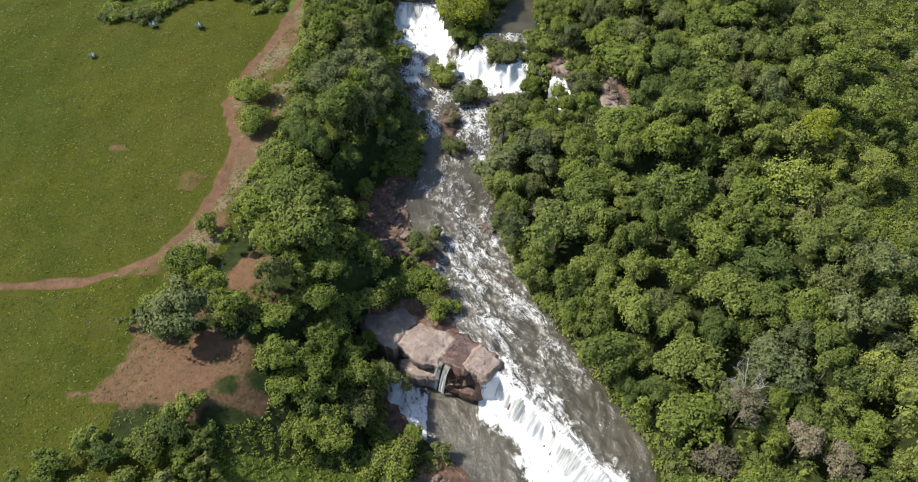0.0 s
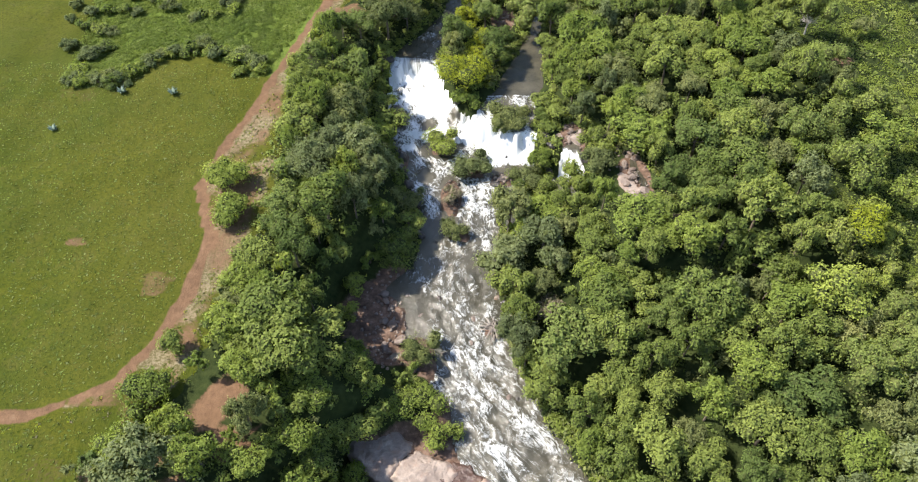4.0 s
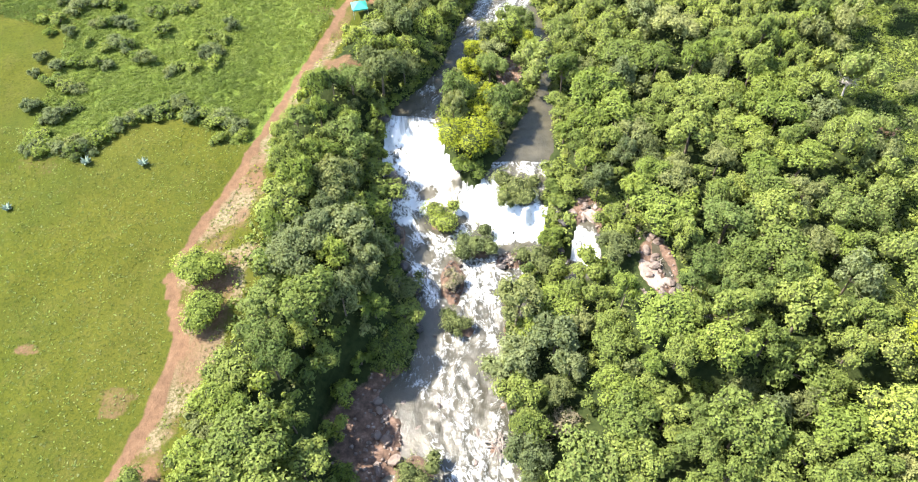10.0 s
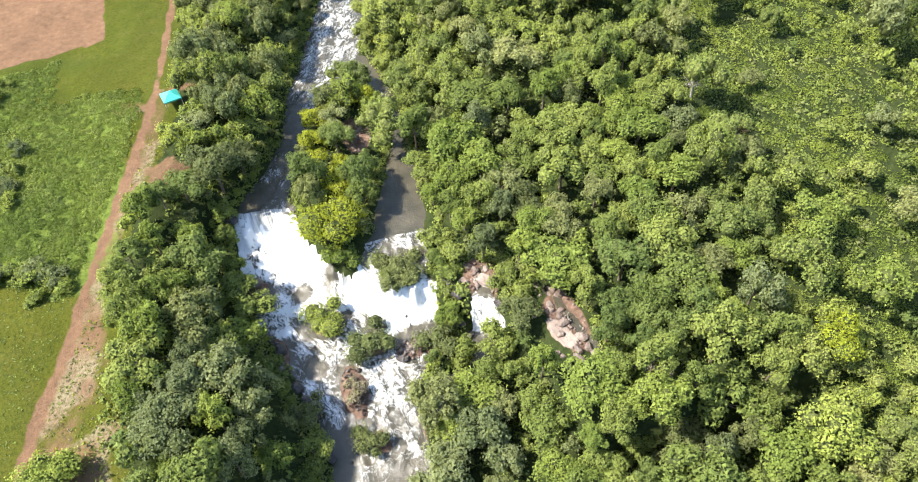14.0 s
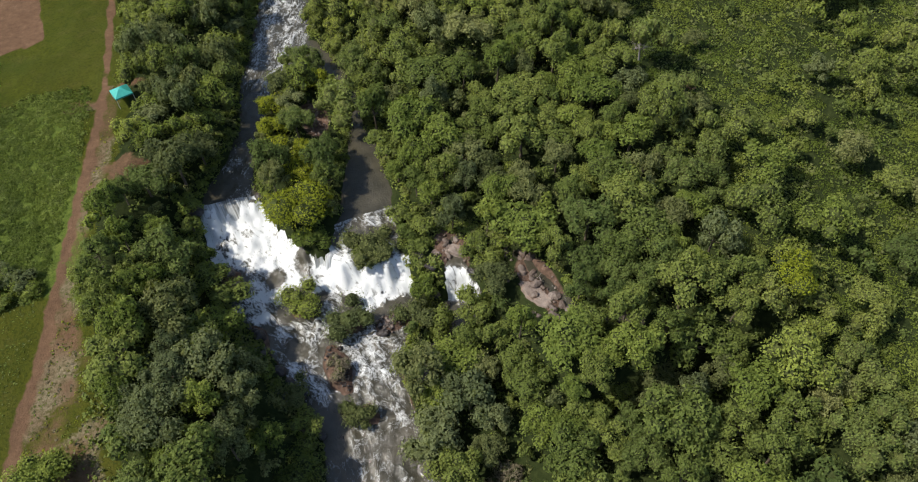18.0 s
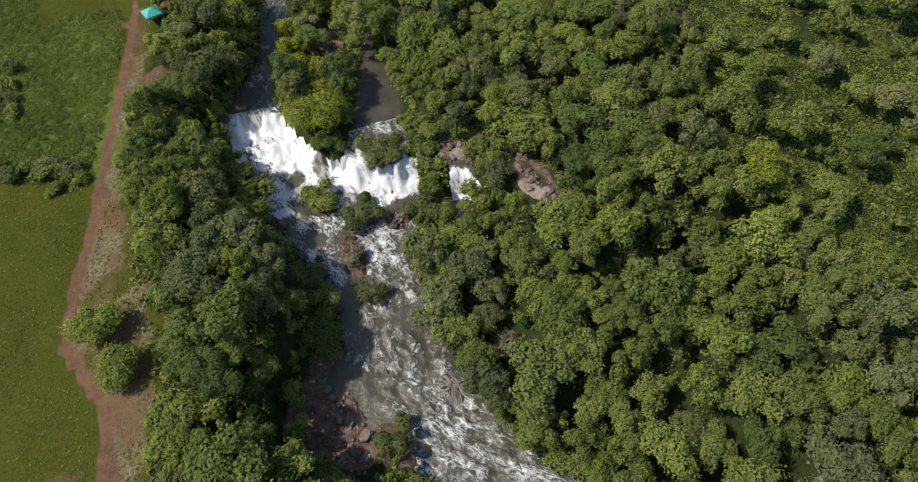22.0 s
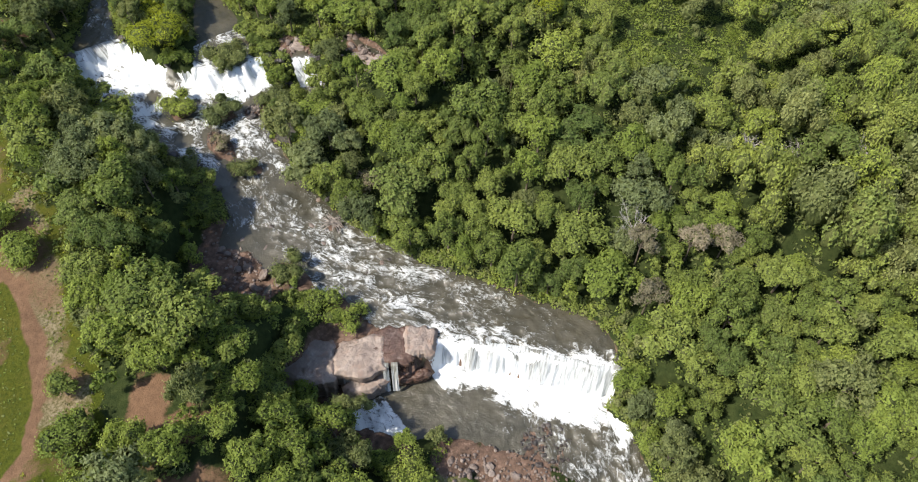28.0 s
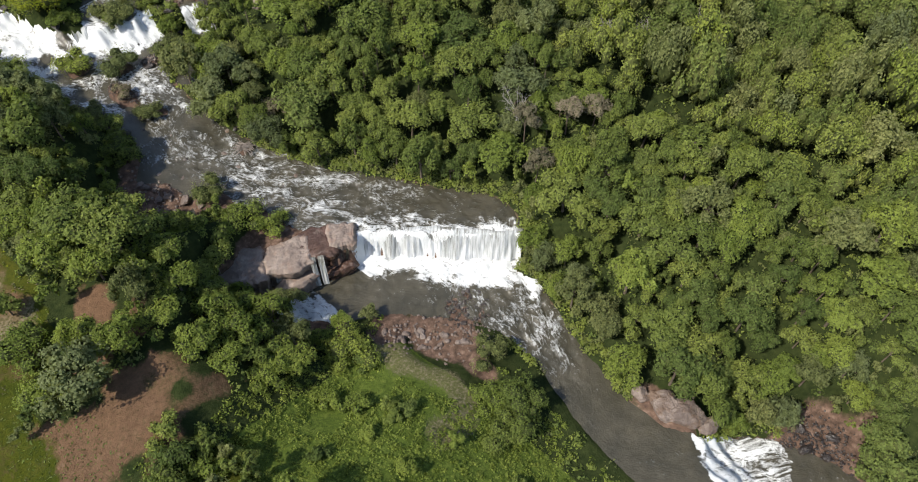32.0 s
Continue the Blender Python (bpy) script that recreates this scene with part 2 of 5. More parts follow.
def ramp(nt, fac, stops):
    r = nt.nodes.new("ShaderNodeValToRGB")
    while len(r.color_ramp.elements) < len(stops):
        r.color_ramp.elements.new(0.5)
    for e, (p, c) in zip(r.color_ramp.elements, stops):
        e.position, e.color = p, (*c, 1)
    link(nt, fac, r.inputs[0])
    return r.outputs[0]


def mix(nt, fac, a, b, mode="MIX"):
    n = nt.nodes.new("ShaderNodeMix")
    n.data_type, n.blend_type = "RGBA", mode
    for sock, v in ((n.inputs[0], fac), (n.inputs[6], a), (n.inputs[7], b)):
        if isinstance(v, (int, float)):
            sock.default_value = v
        elif isinstance(v, tuple):
            sock.default_value = (*v, 1)
        else:
            link(nt, v, sock)
    return n.outputs[2]


def math_node(nt, op, a, b=0.0):
    n = nt.nodes.new("ShaderNodeMath")
    n.operation = op
    for sock, v in ((n.inputs[0], a), (n.inputs[1], b)):
        if isinstance(v, (int, float)):
            sock.default_value = v
        else:
            link(nt, v, sock)
    return n.outputs[0]


def noise_out(nt, scale, detail=4.0, rough=0.6, coord=None):
    n = node(nt, "TexNoise", Scale=scale, Detail=detail, Roughness=rough)
    if coord is None:
        coord = nt.nodes.new("ShaderNodeNewGeometry").outputs["Position"]
    link(nt, coord, n.inputs["Vector"])
    return n.outputs["Fac"]


def attr(nt, key):
    n = nt.nodes.new("ShaderNodeAttribute")
    n.attribute_name = key
    return n.outputs["Fac"]


def bump(nt, bsdf, height, strength, distance=0.1):
    b = node(nt, "Bump", Strength=strength, Distance=distance)
    link(nt, height, b.inputs["Height"])
    link(nt, b.outputs[0], bsdf.inputs["Normal"])


def leaf_material(name, dark, light, pass_light=0.34, clumps=0.9):
    """Leaves: each spray and each tree a little different, with light through them."""
    m, nt, b = material(name)
    isl = nt.nodes.new("ShaderNodeNewGeometry").outputs["Random Per Island"]
    obr = math_node(nt, "ADD", nt.nodes.new("ShaderNodeObjectInfo").outputs["Random"], attr(nt, "tint"))
    patch = noise_out(nt, clumps, 3.0)
    # fine noise in the colour: its dark end paints shaded gaps between leaves
    small = noise_out(nt, 6.5, 3.0, 0.7)
    f = math_node(nt, "ADD", math_node(nt, "MULTIPLY", isl, 0.25), math_node(nt, "MULTIPLY", patch, 0.45))
    f = math_node(nt, "ADD", f, math_node(nt, "MULTIPLY", small, 0.45))
    col = ramp(nt, f, [(0.3, tuple(0.55 * c for c in dark)), (0.52, tuple(0.5 * (p + q) for p, q in zip(dark, light))), (0.8, tuple(1.15 * c for c in light))])
    h = node(nt, "HueSaturation", Saturation=1.0)
    link(nt, math_node(nt, "ADD", math_node(nt, "MULTIPLY", obr, -0.02), 0.510), h.inputs["Hue"])
    link(nt, math_node(nt, "ADD", math_node(nt, "MULTIPLY", obr, 0.45), 0.80), h.inputs["Value"])
    link(nt, col, h.inputs["Color"])
    link(nt, h.outputs[0], b.inputs["Base Color"])
    b.inputs["Roughness"].default_value = 0.7
    b.inputs["Specular IOR Level"].default_value = 0.12
    bump(nt, b, small, 0.9, 0.22)
    t = nt.nodes.new("ShaderNodeBsdfTranslucent")
    link(nt, mix(nt, 1.0, h.outputs[0], (1.2, 1.25, 0.5), "MULTIPLY"), t.inputs[0])
    s = nt.nodes.new("ShaderNodeMixShader")
    s.inputs[0].default_value = pass_light
    link(nt, b.outputs[0], s.inputs[1])
    link(nt, t.outputs[0], s.inputs[2])
    link(nt, s.outputs[0], nt.nodes["Material Output"].inputs[0])
    return m


LEAF = {
    "dark": leaf_material("dark_leaves", (0.083, 0.114, 0.034), (0.161, 0.205, 0.056)),
    "mid": leaf_material("green_leaves", (0.116, 0.148, 0.035), (0.211, 0.253, 0.064)),
    "light": leaf_material("fresh_leaves", (0.128, 0.167, 0.033), (0.233, 0.283, 0.062)),
    "olive": leaf_material("olive_leaves", (0.113, 0.131, 0.047), (0.198, 0.216, 0.085)),
    "yellow": leaf_material("yellow_green_leaves", (0.184, 0.208, 0.019), (0.348, 0.372, 0.036)),
    "brown": leaf_material("dry_leaves", (0.120, 0.104, 0.063), (0.214, 0.184, 0.118), 0.1),
    "purple": leaf_material("reddish_leaves", (0.120, 0.073, 0.051), (0.226, 0.140, 0.092), 0.1),
    "grass": leaf_material("grassy_leaves", (0.084, 0.118, 0.018), (0.157, 0.200, 0.036)),
    "grey": leaf_material("grey_green_leaves", (0.102, 0.123, 0.053), (0.183, 0.211, 0.094)),
}
# for the inner crown cores: darker colour painted in as shade between sprays
SHADE = leaf_material("shaded_core_leaves", (0.034, 0.044, 0.014), (0.092, 0.108, 0.032), 0.1, 2.0)


def plain(name, dark, light, scale, rough=0.8, relief=0.3, depth=0.05):
    m, nt, b = material(name)
    f = noise_out(nt, scale, 6.0, 0.65)
    g = noise_out(nt, scale * 0.13, 3.0)
    f2 = math_node(nt, "ADD", math_node(nt, "MULTIPLY", f, 0.6), math_node(nt, "MULTIPLY", g, 0.4))
    link(nt, ramp(nt, f2, [(0.3, dark), (0.7, light)]), b.inputs["Base Color"])
    b.inputs["Roughness"].default_value = rough
    bump(nt, b, f, relief, depth)
    return m


BARK = plain("bark", (0.05, 0.035, 0.022), (0.19, 0.15, 0.11), 6.0, 0.9, 0.5)
DEAD = plain("bleached_wood", (0.22, 0.19, 0.17), (0.48, 0.44, 0.41), 5.0, 0.85, 0.3)


def rock_material(name, dark, light, moss, wet=0.55):
    m, nt, b = material(name)
    f = noise_out(nt, 0.9, 8.0, 0.68)
    g = noise_out(nt, 4.5, 6.0, 0.6)
    c = ramp(nt, f, [(0.3, dark), (0.52, tuple((p + q) / 2 for p, q in zip(dark, light))), (0.7, light)])
    c = mix(nt, math_node(nt, "MULTIPLY", g, 0.35), c, (0.05, 0.038, 0.03), "MIX")
    c = mix(nt, ramp(nt, noise_out(nt, 0.55, 4.0), [(0.52, (0, 0, 0)), (0.62, (1, 1, 1))]), c, moss)
    c = mix(nt, ramp(nt, noise_out(nt, 0.3, 5.0, 0.65), [(0.42, (0, 0, 0)), (0.6, (0.8, 0.8, 0.8))]), c, dark)
    link(nt, c, b.inputs["Base Color"])
    b.inputs["Roughness"].default_value = wet
    v = node(nt, "TexVoronoi", Scale=0.42)
    v.feature = "DISTANCE_TO_EDGE"
    link(nt, nt.nodes.new("ShaderNodeNewGeometry").outputs["Position"], v.inputs["Vector"])
    crack = ramp(nt, v.outputs[0], [(0.0, (0, 0, 0)), (0.02, (1, 1, 1))])
    bump(nt, b, math_node(nt, "ADD", f, math_node(nt, "MULTIPLY", crack, 0.06)), 0.9, 0.4)
    return m


LEDGE = rock_material("ledge_rock", (0.19, 0.142, 0.115), (0.44, 0.355, 0.295), (0.26, 0.175, 0.13), 0.6)
WETRED = rock_material("wet_red_rock", (0.050, 0.026, 0.018), (0.17, 0.095, 0.066), (0.09, 0.05, 0.034), 0.25)
ROCK = rock_material("river_rock", (0.11, 0.080, 0.065), (0.36, 0.285, 0.235), (0.14, 0.09, 0.06))
DARKROCK = rock_material("wet_dark_rock", (0.022, 0.019, 0.018), (0.10, 0.08, 0.07), (0.05, 0.036, 0.03), 0.3)

# the ground: grass, weeds, track, bare soil, forest floor and river bed
GROUND, nt, b = material("land")
fine, mid, big = noise_out(nt, 7.0, 6.0, 0.7), noise_out(nt, 0.9, 5.0, 0.65), noise_out(nt, 0.07, 3.0)
speck = noise_out(nt, 2.4, 4.0, 0.75)
grass = ramp(nt, mid, [(0.25, (0.031, 0.043, 0.004)), (0.5, (0.053, 0.062, 0.005)), (0.75, (0.086, 0.087, 0.010))])
grass = mix(nt, ramp(nt, big, [(0.38, (0, 0, 0)), (0.62, (0.85, 0.85, 0.85))]), grass, (0.032, 0.050, 0.006))
grass = mix(nt, ramp(nt, noise_out(nt, 0.028, 4.0, 0.6), [(0.42, (0, 0, 0)), (0.66, (0.7, 0.7, 0.7))]), grass, (0.078, 0.074, 0.012))
grass = mix(nt, ramp(nt, noise_out(nt, 0.35, 5.0, 0.7), [(0.52, (0, 0, 0)), (0.64, (0.55, 0.55, 0.55))]), grass, (0.075, 0.070, 0.016))
grass = mix(nt, ramp(nt, speck, [(0.48, (0, 0, 0)), (0.64, (0.85, 0.85, 0.85))]), grass, (0.019, 0.033, 0.005))
grass = mix(nt, math_node(nt, "MULTIPLY", fine, 0.35), grass, (0.082, 0.078, 0.016))
soil = ramp(nt, mid, [(0.25, (0.095, 0.055, 0.033)), (0.6, (0.155, 0.092, 0.054)), (0.8, (0.21, 0.140, 0.088))])
soil = mix(nt, math_node(nt, "MULTIPLY", fine, 0.3), soil, (0.12, 0.07, 0.04))
straw = ramp(nt, speck, [(0.36, (0.085, 0.066, 0.034)), (0.5, (0.155, 0.125, 0.070)), (0.68, (0.27, 0.23, 0.15))])
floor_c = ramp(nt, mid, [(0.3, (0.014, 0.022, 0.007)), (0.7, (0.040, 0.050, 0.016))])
bed_c = ramp(nt, mid, [(0.3, (0.048, 0.033, 0.025)), (0.55, (0.135, 0.086, 0.062)), (0.75, (0.26, 0.180, 0.137))])


def edge(key, lo=0.38, hi=0.62):
    e = math_node(nt, "ADD", attr(nt, key), math_node(nt, "MULTIPLY", math_node(nt, "SUBTRACT", speck, 0.5), 0.55))
    return ramp(nt, e, [(lo, (0, 0, 0)), (hi, (1, 1, 1))])


lush = ramp(nt, mid, [(0.25, (0.052, 0.076, 0.013)), (0.5, (0.092, 0.124, 0.022)), (0.75, (0.142, 0.168, 0.034))])
lush = mix(nt, ramp(nt, speck, [(0.46, (0, 0, 0)), (0.64, (0.8, 0.8, 0.8))]), lush, (0.045, 0.066, 0.014))
col = mix(nt, edge("lush"), grass, lush)
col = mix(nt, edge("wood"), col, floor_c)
col = mix(nt, edge("straw"), col, straw)
col = mix(nt, edge("soil"), col, soil)
col = mix(nt, edge("rocky"), col, bed_c)
link(nt, col, b.inputs["Base Color"])
b.inputs["Roughness"].default_value = 0.95
b.inputs["Specular IOR Level"].default_value = 0.05
bump(nt, b, math_node(nt, "ADD", fine, math_node(nt, "MULTIPLY", speck, 2.0)), 0.6, 0.12)

# water: brown-green, glossy, breaking into foam where it is stirred
WATER, nt, b = material("river_water")
flow = nt.nodes.new("ShaderNodeCombineXYZ")
link(nt, math_node(nt, "MULTIPLY", attr(nt, "along"), 0.66), flow.inputs[0])
link(nt, attr(nt, "across"), flow.inputs[1])
curl = node(nt, "TexNoise", Scale=0.85, Detail=6.0, Roughness=0.62, Distortion=0.9)
link(nt, flow.outputs[0], curl.inputs["Vector"])
lace = math_node(nt, "SUBTRACT", 1.0, math_node(nt, "MINIMUM", math_node(nt, "MULTIPLY", math_node(nt, "ABSOLUTE", math_node(nt, "SUBTRACT", curl.outputs["Fac"], 0.5)), 6.0), 1.0))
streak = noise_out(nt, 2.4, 6.0, 0.68, flow.outputs[0])
froth = noise_out(nt, 5.0, 4.0, 0.7)
patch = noise_out(nt, 0.3, 3.0, 0.6, flow.outputs[0])
f = math_node(nt, "ADD", attr(nt, "foam"), math_node(nt, "MULTIPLY", math_node(nt, "SUBTRACT", lace, 0.5), 0.55))
f = math_node(nt, "ADD", f, math_node(nt, "MULTIPLY", math_node(nt, "SUBTRACT", streak, 0.5), 0.9))
f = math_node(nt, "ADD", f, math_node(nt, "MULTIPLY", math_node(nt, "SUBTRACT", patch, 0.5), 0.9))
f = math_node(nt, "ADD", f, math_node(nt, "MULTIPLY", math_node(nt, "SUBTRACT", froth, 0.5), 0.5))
foam = ramp(nt, f, [(0.42, (0, 0, 0)), (0.60, (0.22, 0.22, 0.22)), (0.92, (1, 1, 1))])
deep = ramp(nt, noise_out(nt, 0.25, 3.0), [(0.3, (0.040, 0.037, 0.025)), (0.7, (0.078, 0.068, 0.046))])
link(nt, mix(nt, foam, deep, (0.68, 0.69, 0.68)), b.inputs["Base Color"])
link(nt, math_node(nt, "ADD", math_node(nt, "MULTIPLY", foam, 0.5), 0.2), b.inputs["Roughness"])
bump(nt, b, math_node(nt, "ADD", streak, math_node(nt, "MULTIPLY", froth, 0.4)), 0.5, 0.25)

# falling water: white strands with gaps
FALL, nt, b = material("falling_water")
flow = nt.nodes.new("ShaderNodeCombineXYZ")
link(nt, math_node(nt, "MULTIPLY", attr(nt, "along"), 2.2), flow.inputs[0])
link(nt, math_node(nt, "MULTIPLY", attr(nt, "across"), 0.22), flow.inputs[1])
strand = noise_out(nt, 1.6, 5.0, 0.65, flow.outputs[0])
f = math_node(nt, "ADD", attr(nt, "foam"), math_node(nt, "MULTIPLY", math_node(nt, "SUBTRACT", strand, 0.5), 1.6))
white = ramp(nt, f, [(0.34, (0.12, 0.115, 0.095)), (0.6, (0.38, 0.39, 0.38)), (1.0, (0.68, 0.69, 0.69))])
link(nt, white, b.inputs["Base Color"])
b.inputs["Roughness"].default_value = 0.55
bump(nt, b, strand, 0.6, 0.3)
TEAL = plain("teal_canvas", (0.02, 0.28, 0.24), (0.05, 0.42, 0.36), 3.0, 0.6, 0.1)
METAL = plain("white_metal", (0.5, 0.5, 0.5), (0.7, 0.7, 0.7), 10.0, 0.4, 0.05)


# ---- ground ----
# rises in the river bed: x, y, radius x, radius y, height over the water
MOUNDS = [(-8.6, 97.6, 2.4, 2.6, 0.4), (-8.8, 103.6, 2.2, 2.4, 0.4), (-11.0, 91.4, 2.6, 2.8, 0.4),
          (-3.3, 118, 2.6, 2.2, 0.7), (9.0, 121.8, 2.6, 2.4, 0.3), (-1.6, 105.8, 2.2, 5.5, 0.7), (2.6, 112, 2.4, 2.2, 0.6), (8.0, 110.2, 3.0, 2.2, 0.6), (12.6, 108.6, 2.6, 2.2, 0.7), (1, 131.5, 3.6, 5, 0.8), (-12.5, 127, 2.0, 3.4, 0.5), (-11.6, 115, 2.4, 4, 0.5),
          (-12.0, 79.5, 4.8, 7.5, 0.28), (-6.4, 73.0, 3.6, 5.6, 0.5), (-5.0, 65.5, 4.5, 3.0, 0.7), (9.5, 30.0, 4.5, 5.5, 0.0), (0.5, 97.5, 2.0, 2.5, 0.3), (5.0, 78.4, 1.8, 1.4, 0.2)]
base_land = land


def land(x, y, sd=None):
    x, y = np.asarray(x, float), np.asarray(y, float)
    z = base_land(x, y, sd)
    lv = level(x, y)
    near_low = (np.abs(lower_lip(x) - y) < 4) & (x > 3) & (x < 25)
    near_up = (y < upper_lip(x) + 1) & (y > upper_foot(x) - 3) & (x > -15) & (x < 22)
    wet = river(x, y)[0] < 0 if sd is None else sd < 0
    z = z - np.where((near_low | near_up) & wet, 1.3, 0)
    z = z - 0.7 * (1 - smooth(0.8, 1.1, np.hypot((x + 4.5) / 12, (y - 57.0) / 6.5)))
    for mx, my, rx, ry, h in MOUNDS:
        d = np.hypot((x - mx) / rx, (y - my) / ry)
        top = lv + h + (fbm(x / 1.3, y / 1.3, 3) - 0.5) * 0.9
        z = np.maximum(z, lv - 1.2 + (top - lv + 1.2) * (1 - smooth(0.6, 1.15, d)))
    return z


def axis(lo, a, b, hi, step):
    inner = np.arange(a, b + step / 2, step)
    grow = [step * 1.5 * 1.35 ** k for k in range(60)]
    out, left = np.cumsum(grow), []
    right = b + out[b + out < hi]
    left = (a - out[a - out > lo])[::-1]
    return np.concatenate([[lo], left, inner, right, [hi]])


gx, gy = axis(-3000, -95, 120, 3000, 1.0), axis(-3000, -50, 215, 3000, 1.0)
XX, YY = np.meshgrid(gx, gy)
fx, fy = XX.ravel(), YY.ravel()
sd, _, _ = river(fx, fy)
fz = land(fx, fy, sd)
fz = np.where((np.abs(fx) > 200) | (fy > 330) | (fy < -120), np.clip(fz, -25, 40), fz)
pd, ps = path_side(fx, fy)


def field_edge(x):
    """The southern edge of the fallow field."""
    return np.interp(x, [-78, -70, -62, -58.5, -53, -47, -42, -35, -30], [121, 122.4, 123.6, 130, 133.2, 132, 129, 124, 121])


def belt_gap(y):
    """Width of the open strip between the track and the trees."""
    return np.interp(y, [58, 70, 80, 88, 97, 104, 110, 117, 125, 150, 160, 170, 180], [8.5, 6.5, 4.0, 6.5, 11.5, 11.0, 7.5, 6.0, 3.0, 3.5, 4.5, 3.5, 2.0])


wob = fbm(fx / 5, fy / 5, 3) - 0.5
river_side = ps > 0
soil_a = 1 - smooth(0.2, 1.15, pd + wob * 1.0)
strip = river_side & (fy > 60) & (fy < 172)
soil_a = np.maximum(soil_a, np.where(strip, (0.22 + 0.5 * fbm(fx / 3.1 + 9, fy / 3.1, 3)) * (1 - smooth(0.75, 1.1, pd / belt_gap(fy) + wob * 0.9)), 0))
for px, py, rx, ry, h in [(-39, 46.5, 10.5, 9, 0.62), (-28.5, 42, 5, 2.2, 0.7), (-30.5, 46, 5, 5, 0.7), (-59, 87, 2.6, 1.6, 0.7), (-44.5, 80.5, 2.6, 2.2, 0.62), (-50, 52, 4, 3, 0.5), (-70, 121, 5, 3, 0.5), (-56, 137, 5, 4, 0.45), (-29, 167, 4.5, 3, 0.8), (-32, 60.8, 4.6, 5.2, 0.95), (-29.5, 56.8, 3.6, 3.4, 0.95), (-23.2, 148, 4, 4.5, 0.75), (-20, 170, 5, 1.2, 0.8), (-42, 61, 2.6, 4, 0.6), (-37, 55, 6, 3.5, 0.7)]:
    d = np.hypot((fx - px) / rx, (fy - py) / ry) + wob * 1.3 + 1.1 * (fbm(fx / 1.9, fy / 1.9, 2) - 0.5)
    soil_a = np.maximum(soil_a, (h if rx > 9 else 0.8 * h) * (1 - smooth(0.6, 1.2, d)))
ploughed = np.minimum.reduce([-33.4 - fx, fy - 187.2 - 0.19 * (fx + 52.6), 236 - fy, fx + 110]) + 3.0 * wob
soil_a = np.maximum(soil_a, smooth(-0.6, 0.8, ploughed))
straw_a = np.where(strip, 0.60 * (1 - smooth(0.85, 1.2, pd / belt_gap(fy) + wob * 0.6)) * smooth(0.25, 0.55, fbm(fx / 4 + 40, fy / 4, 2)), 0)
for px, py, rx, ry in [(-27.4, 166.5, 2.5, 1.6), (-36, 113, 3.4, 5), (-40, 47.5, 12, 7)]:
    c, s = 1, 0
    u, v = (fx - px) * c + (fy - py) * s, (fy - py) * c - (fx - px) * s
    straw_a = np.maximum(straw_a, (0.34 if py < 50 else 0.8) * (1 - smooth(0.6, 1.15, np.hypot(u / rx, v / ry) + wob * 0.6)))
sx, sy = np.array([-5.6, -5.4, -3.5, -4.3, -7.8, -11.3]), np.array([34.0, 28.8, 22.3, 18.3, 16.4, 17.2])
strip_d = np.full(fx.shape, 1e9)
for ax, ay, bx, by in zip(sx, sy, sx[1:], sy[1:]):
    t = np.clip(((fx - ax) * (bx - ax) + (fy - ay) * (by - ay)) / ((bx - ax) ** 2 + (by - ay) ** 2), 0, 1)
    strip_d = np.minimum(strip_d, np.hypot(fx - ax - t * (bx - ax), fy - ay - t * (by - ay)))
straw_a = np.maximum(straw_a, 0.54 * (1 - smooth(1.4, 4.2, strip_d + wob * 2.4)))
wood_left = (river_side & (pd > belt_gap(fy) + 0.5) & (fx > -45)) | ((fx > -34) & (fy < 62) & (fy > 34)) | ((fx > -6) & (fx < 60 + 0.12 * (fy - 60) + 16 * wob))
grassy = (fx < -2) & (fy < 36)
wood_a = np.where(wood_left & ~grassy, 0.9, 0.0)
rocky_a = 1 - smooth(-1.3, 0.1, sd + wob * 1.4)
for px, py, rx, ry in FLATS:
    rocky_a = np.maximum(rocky_a, 1.0 - smooth(0.7, 1.15, np.hypot((fx - px) / rx, (fy - py) / ry) + wob * 0.9))
for px, py, rx, ry in [(2.2, 28, 3.6, 5.5), (-2.5, 37, 4.0, 3.2), (29.4, 104, 2.5, 5), (20.8, 116, 2.4, 3.4), (9.2, 153, 3, 5.5), (28, -25, 9.5, 8), (15, -4, 2.5, 6), (1.6, 21, 2.2, 4), (1, 51, 4.5, 3.5)]:
    rocky_a = np.maximum(rocky_a, 0.9 * (1 - smooth(0.6, 1.2, np.hypot((fx - px) / rx, (fy - py) / ry) + wob * 0.6)))
lush_a = np.where((fx > -30 - 14 * wob) & (fx < 6) & (fy < 44), 1.0, 0.0)
lush_a = np.maximum(lush_a, np.where(fx > 58 + 16 * wob, 0.9, 0))
field = np.minimum.reduce([fx + 95, fy - 164, 186 - fy, -42 - fx])
lush_a = np.maximum(lush_a, 0.75 * smooth(-1.0, 4.0, field + 5 * wob))
field = np.minimum.reduce([fx + 73 + 0.15 * (fy - 125), fy - field_edge(fx), 171 + 4 * np.sin(fx / 7.0) - fy, -27 - fx])
lush_a = np.maximum(lush_a, 0.75 * smooth(-1.0, 4.0, field + 5 * wob))
nx, ny = len(gx), len(gy)
ids = np.arange(nx * ny).reshape(ny, nx)
quads = np.stack([ids[:-1, :-1], ids[:-1, 1:], ids[1:, 1:], ids[1:, :-1]], -1).reshape(-1, 4)
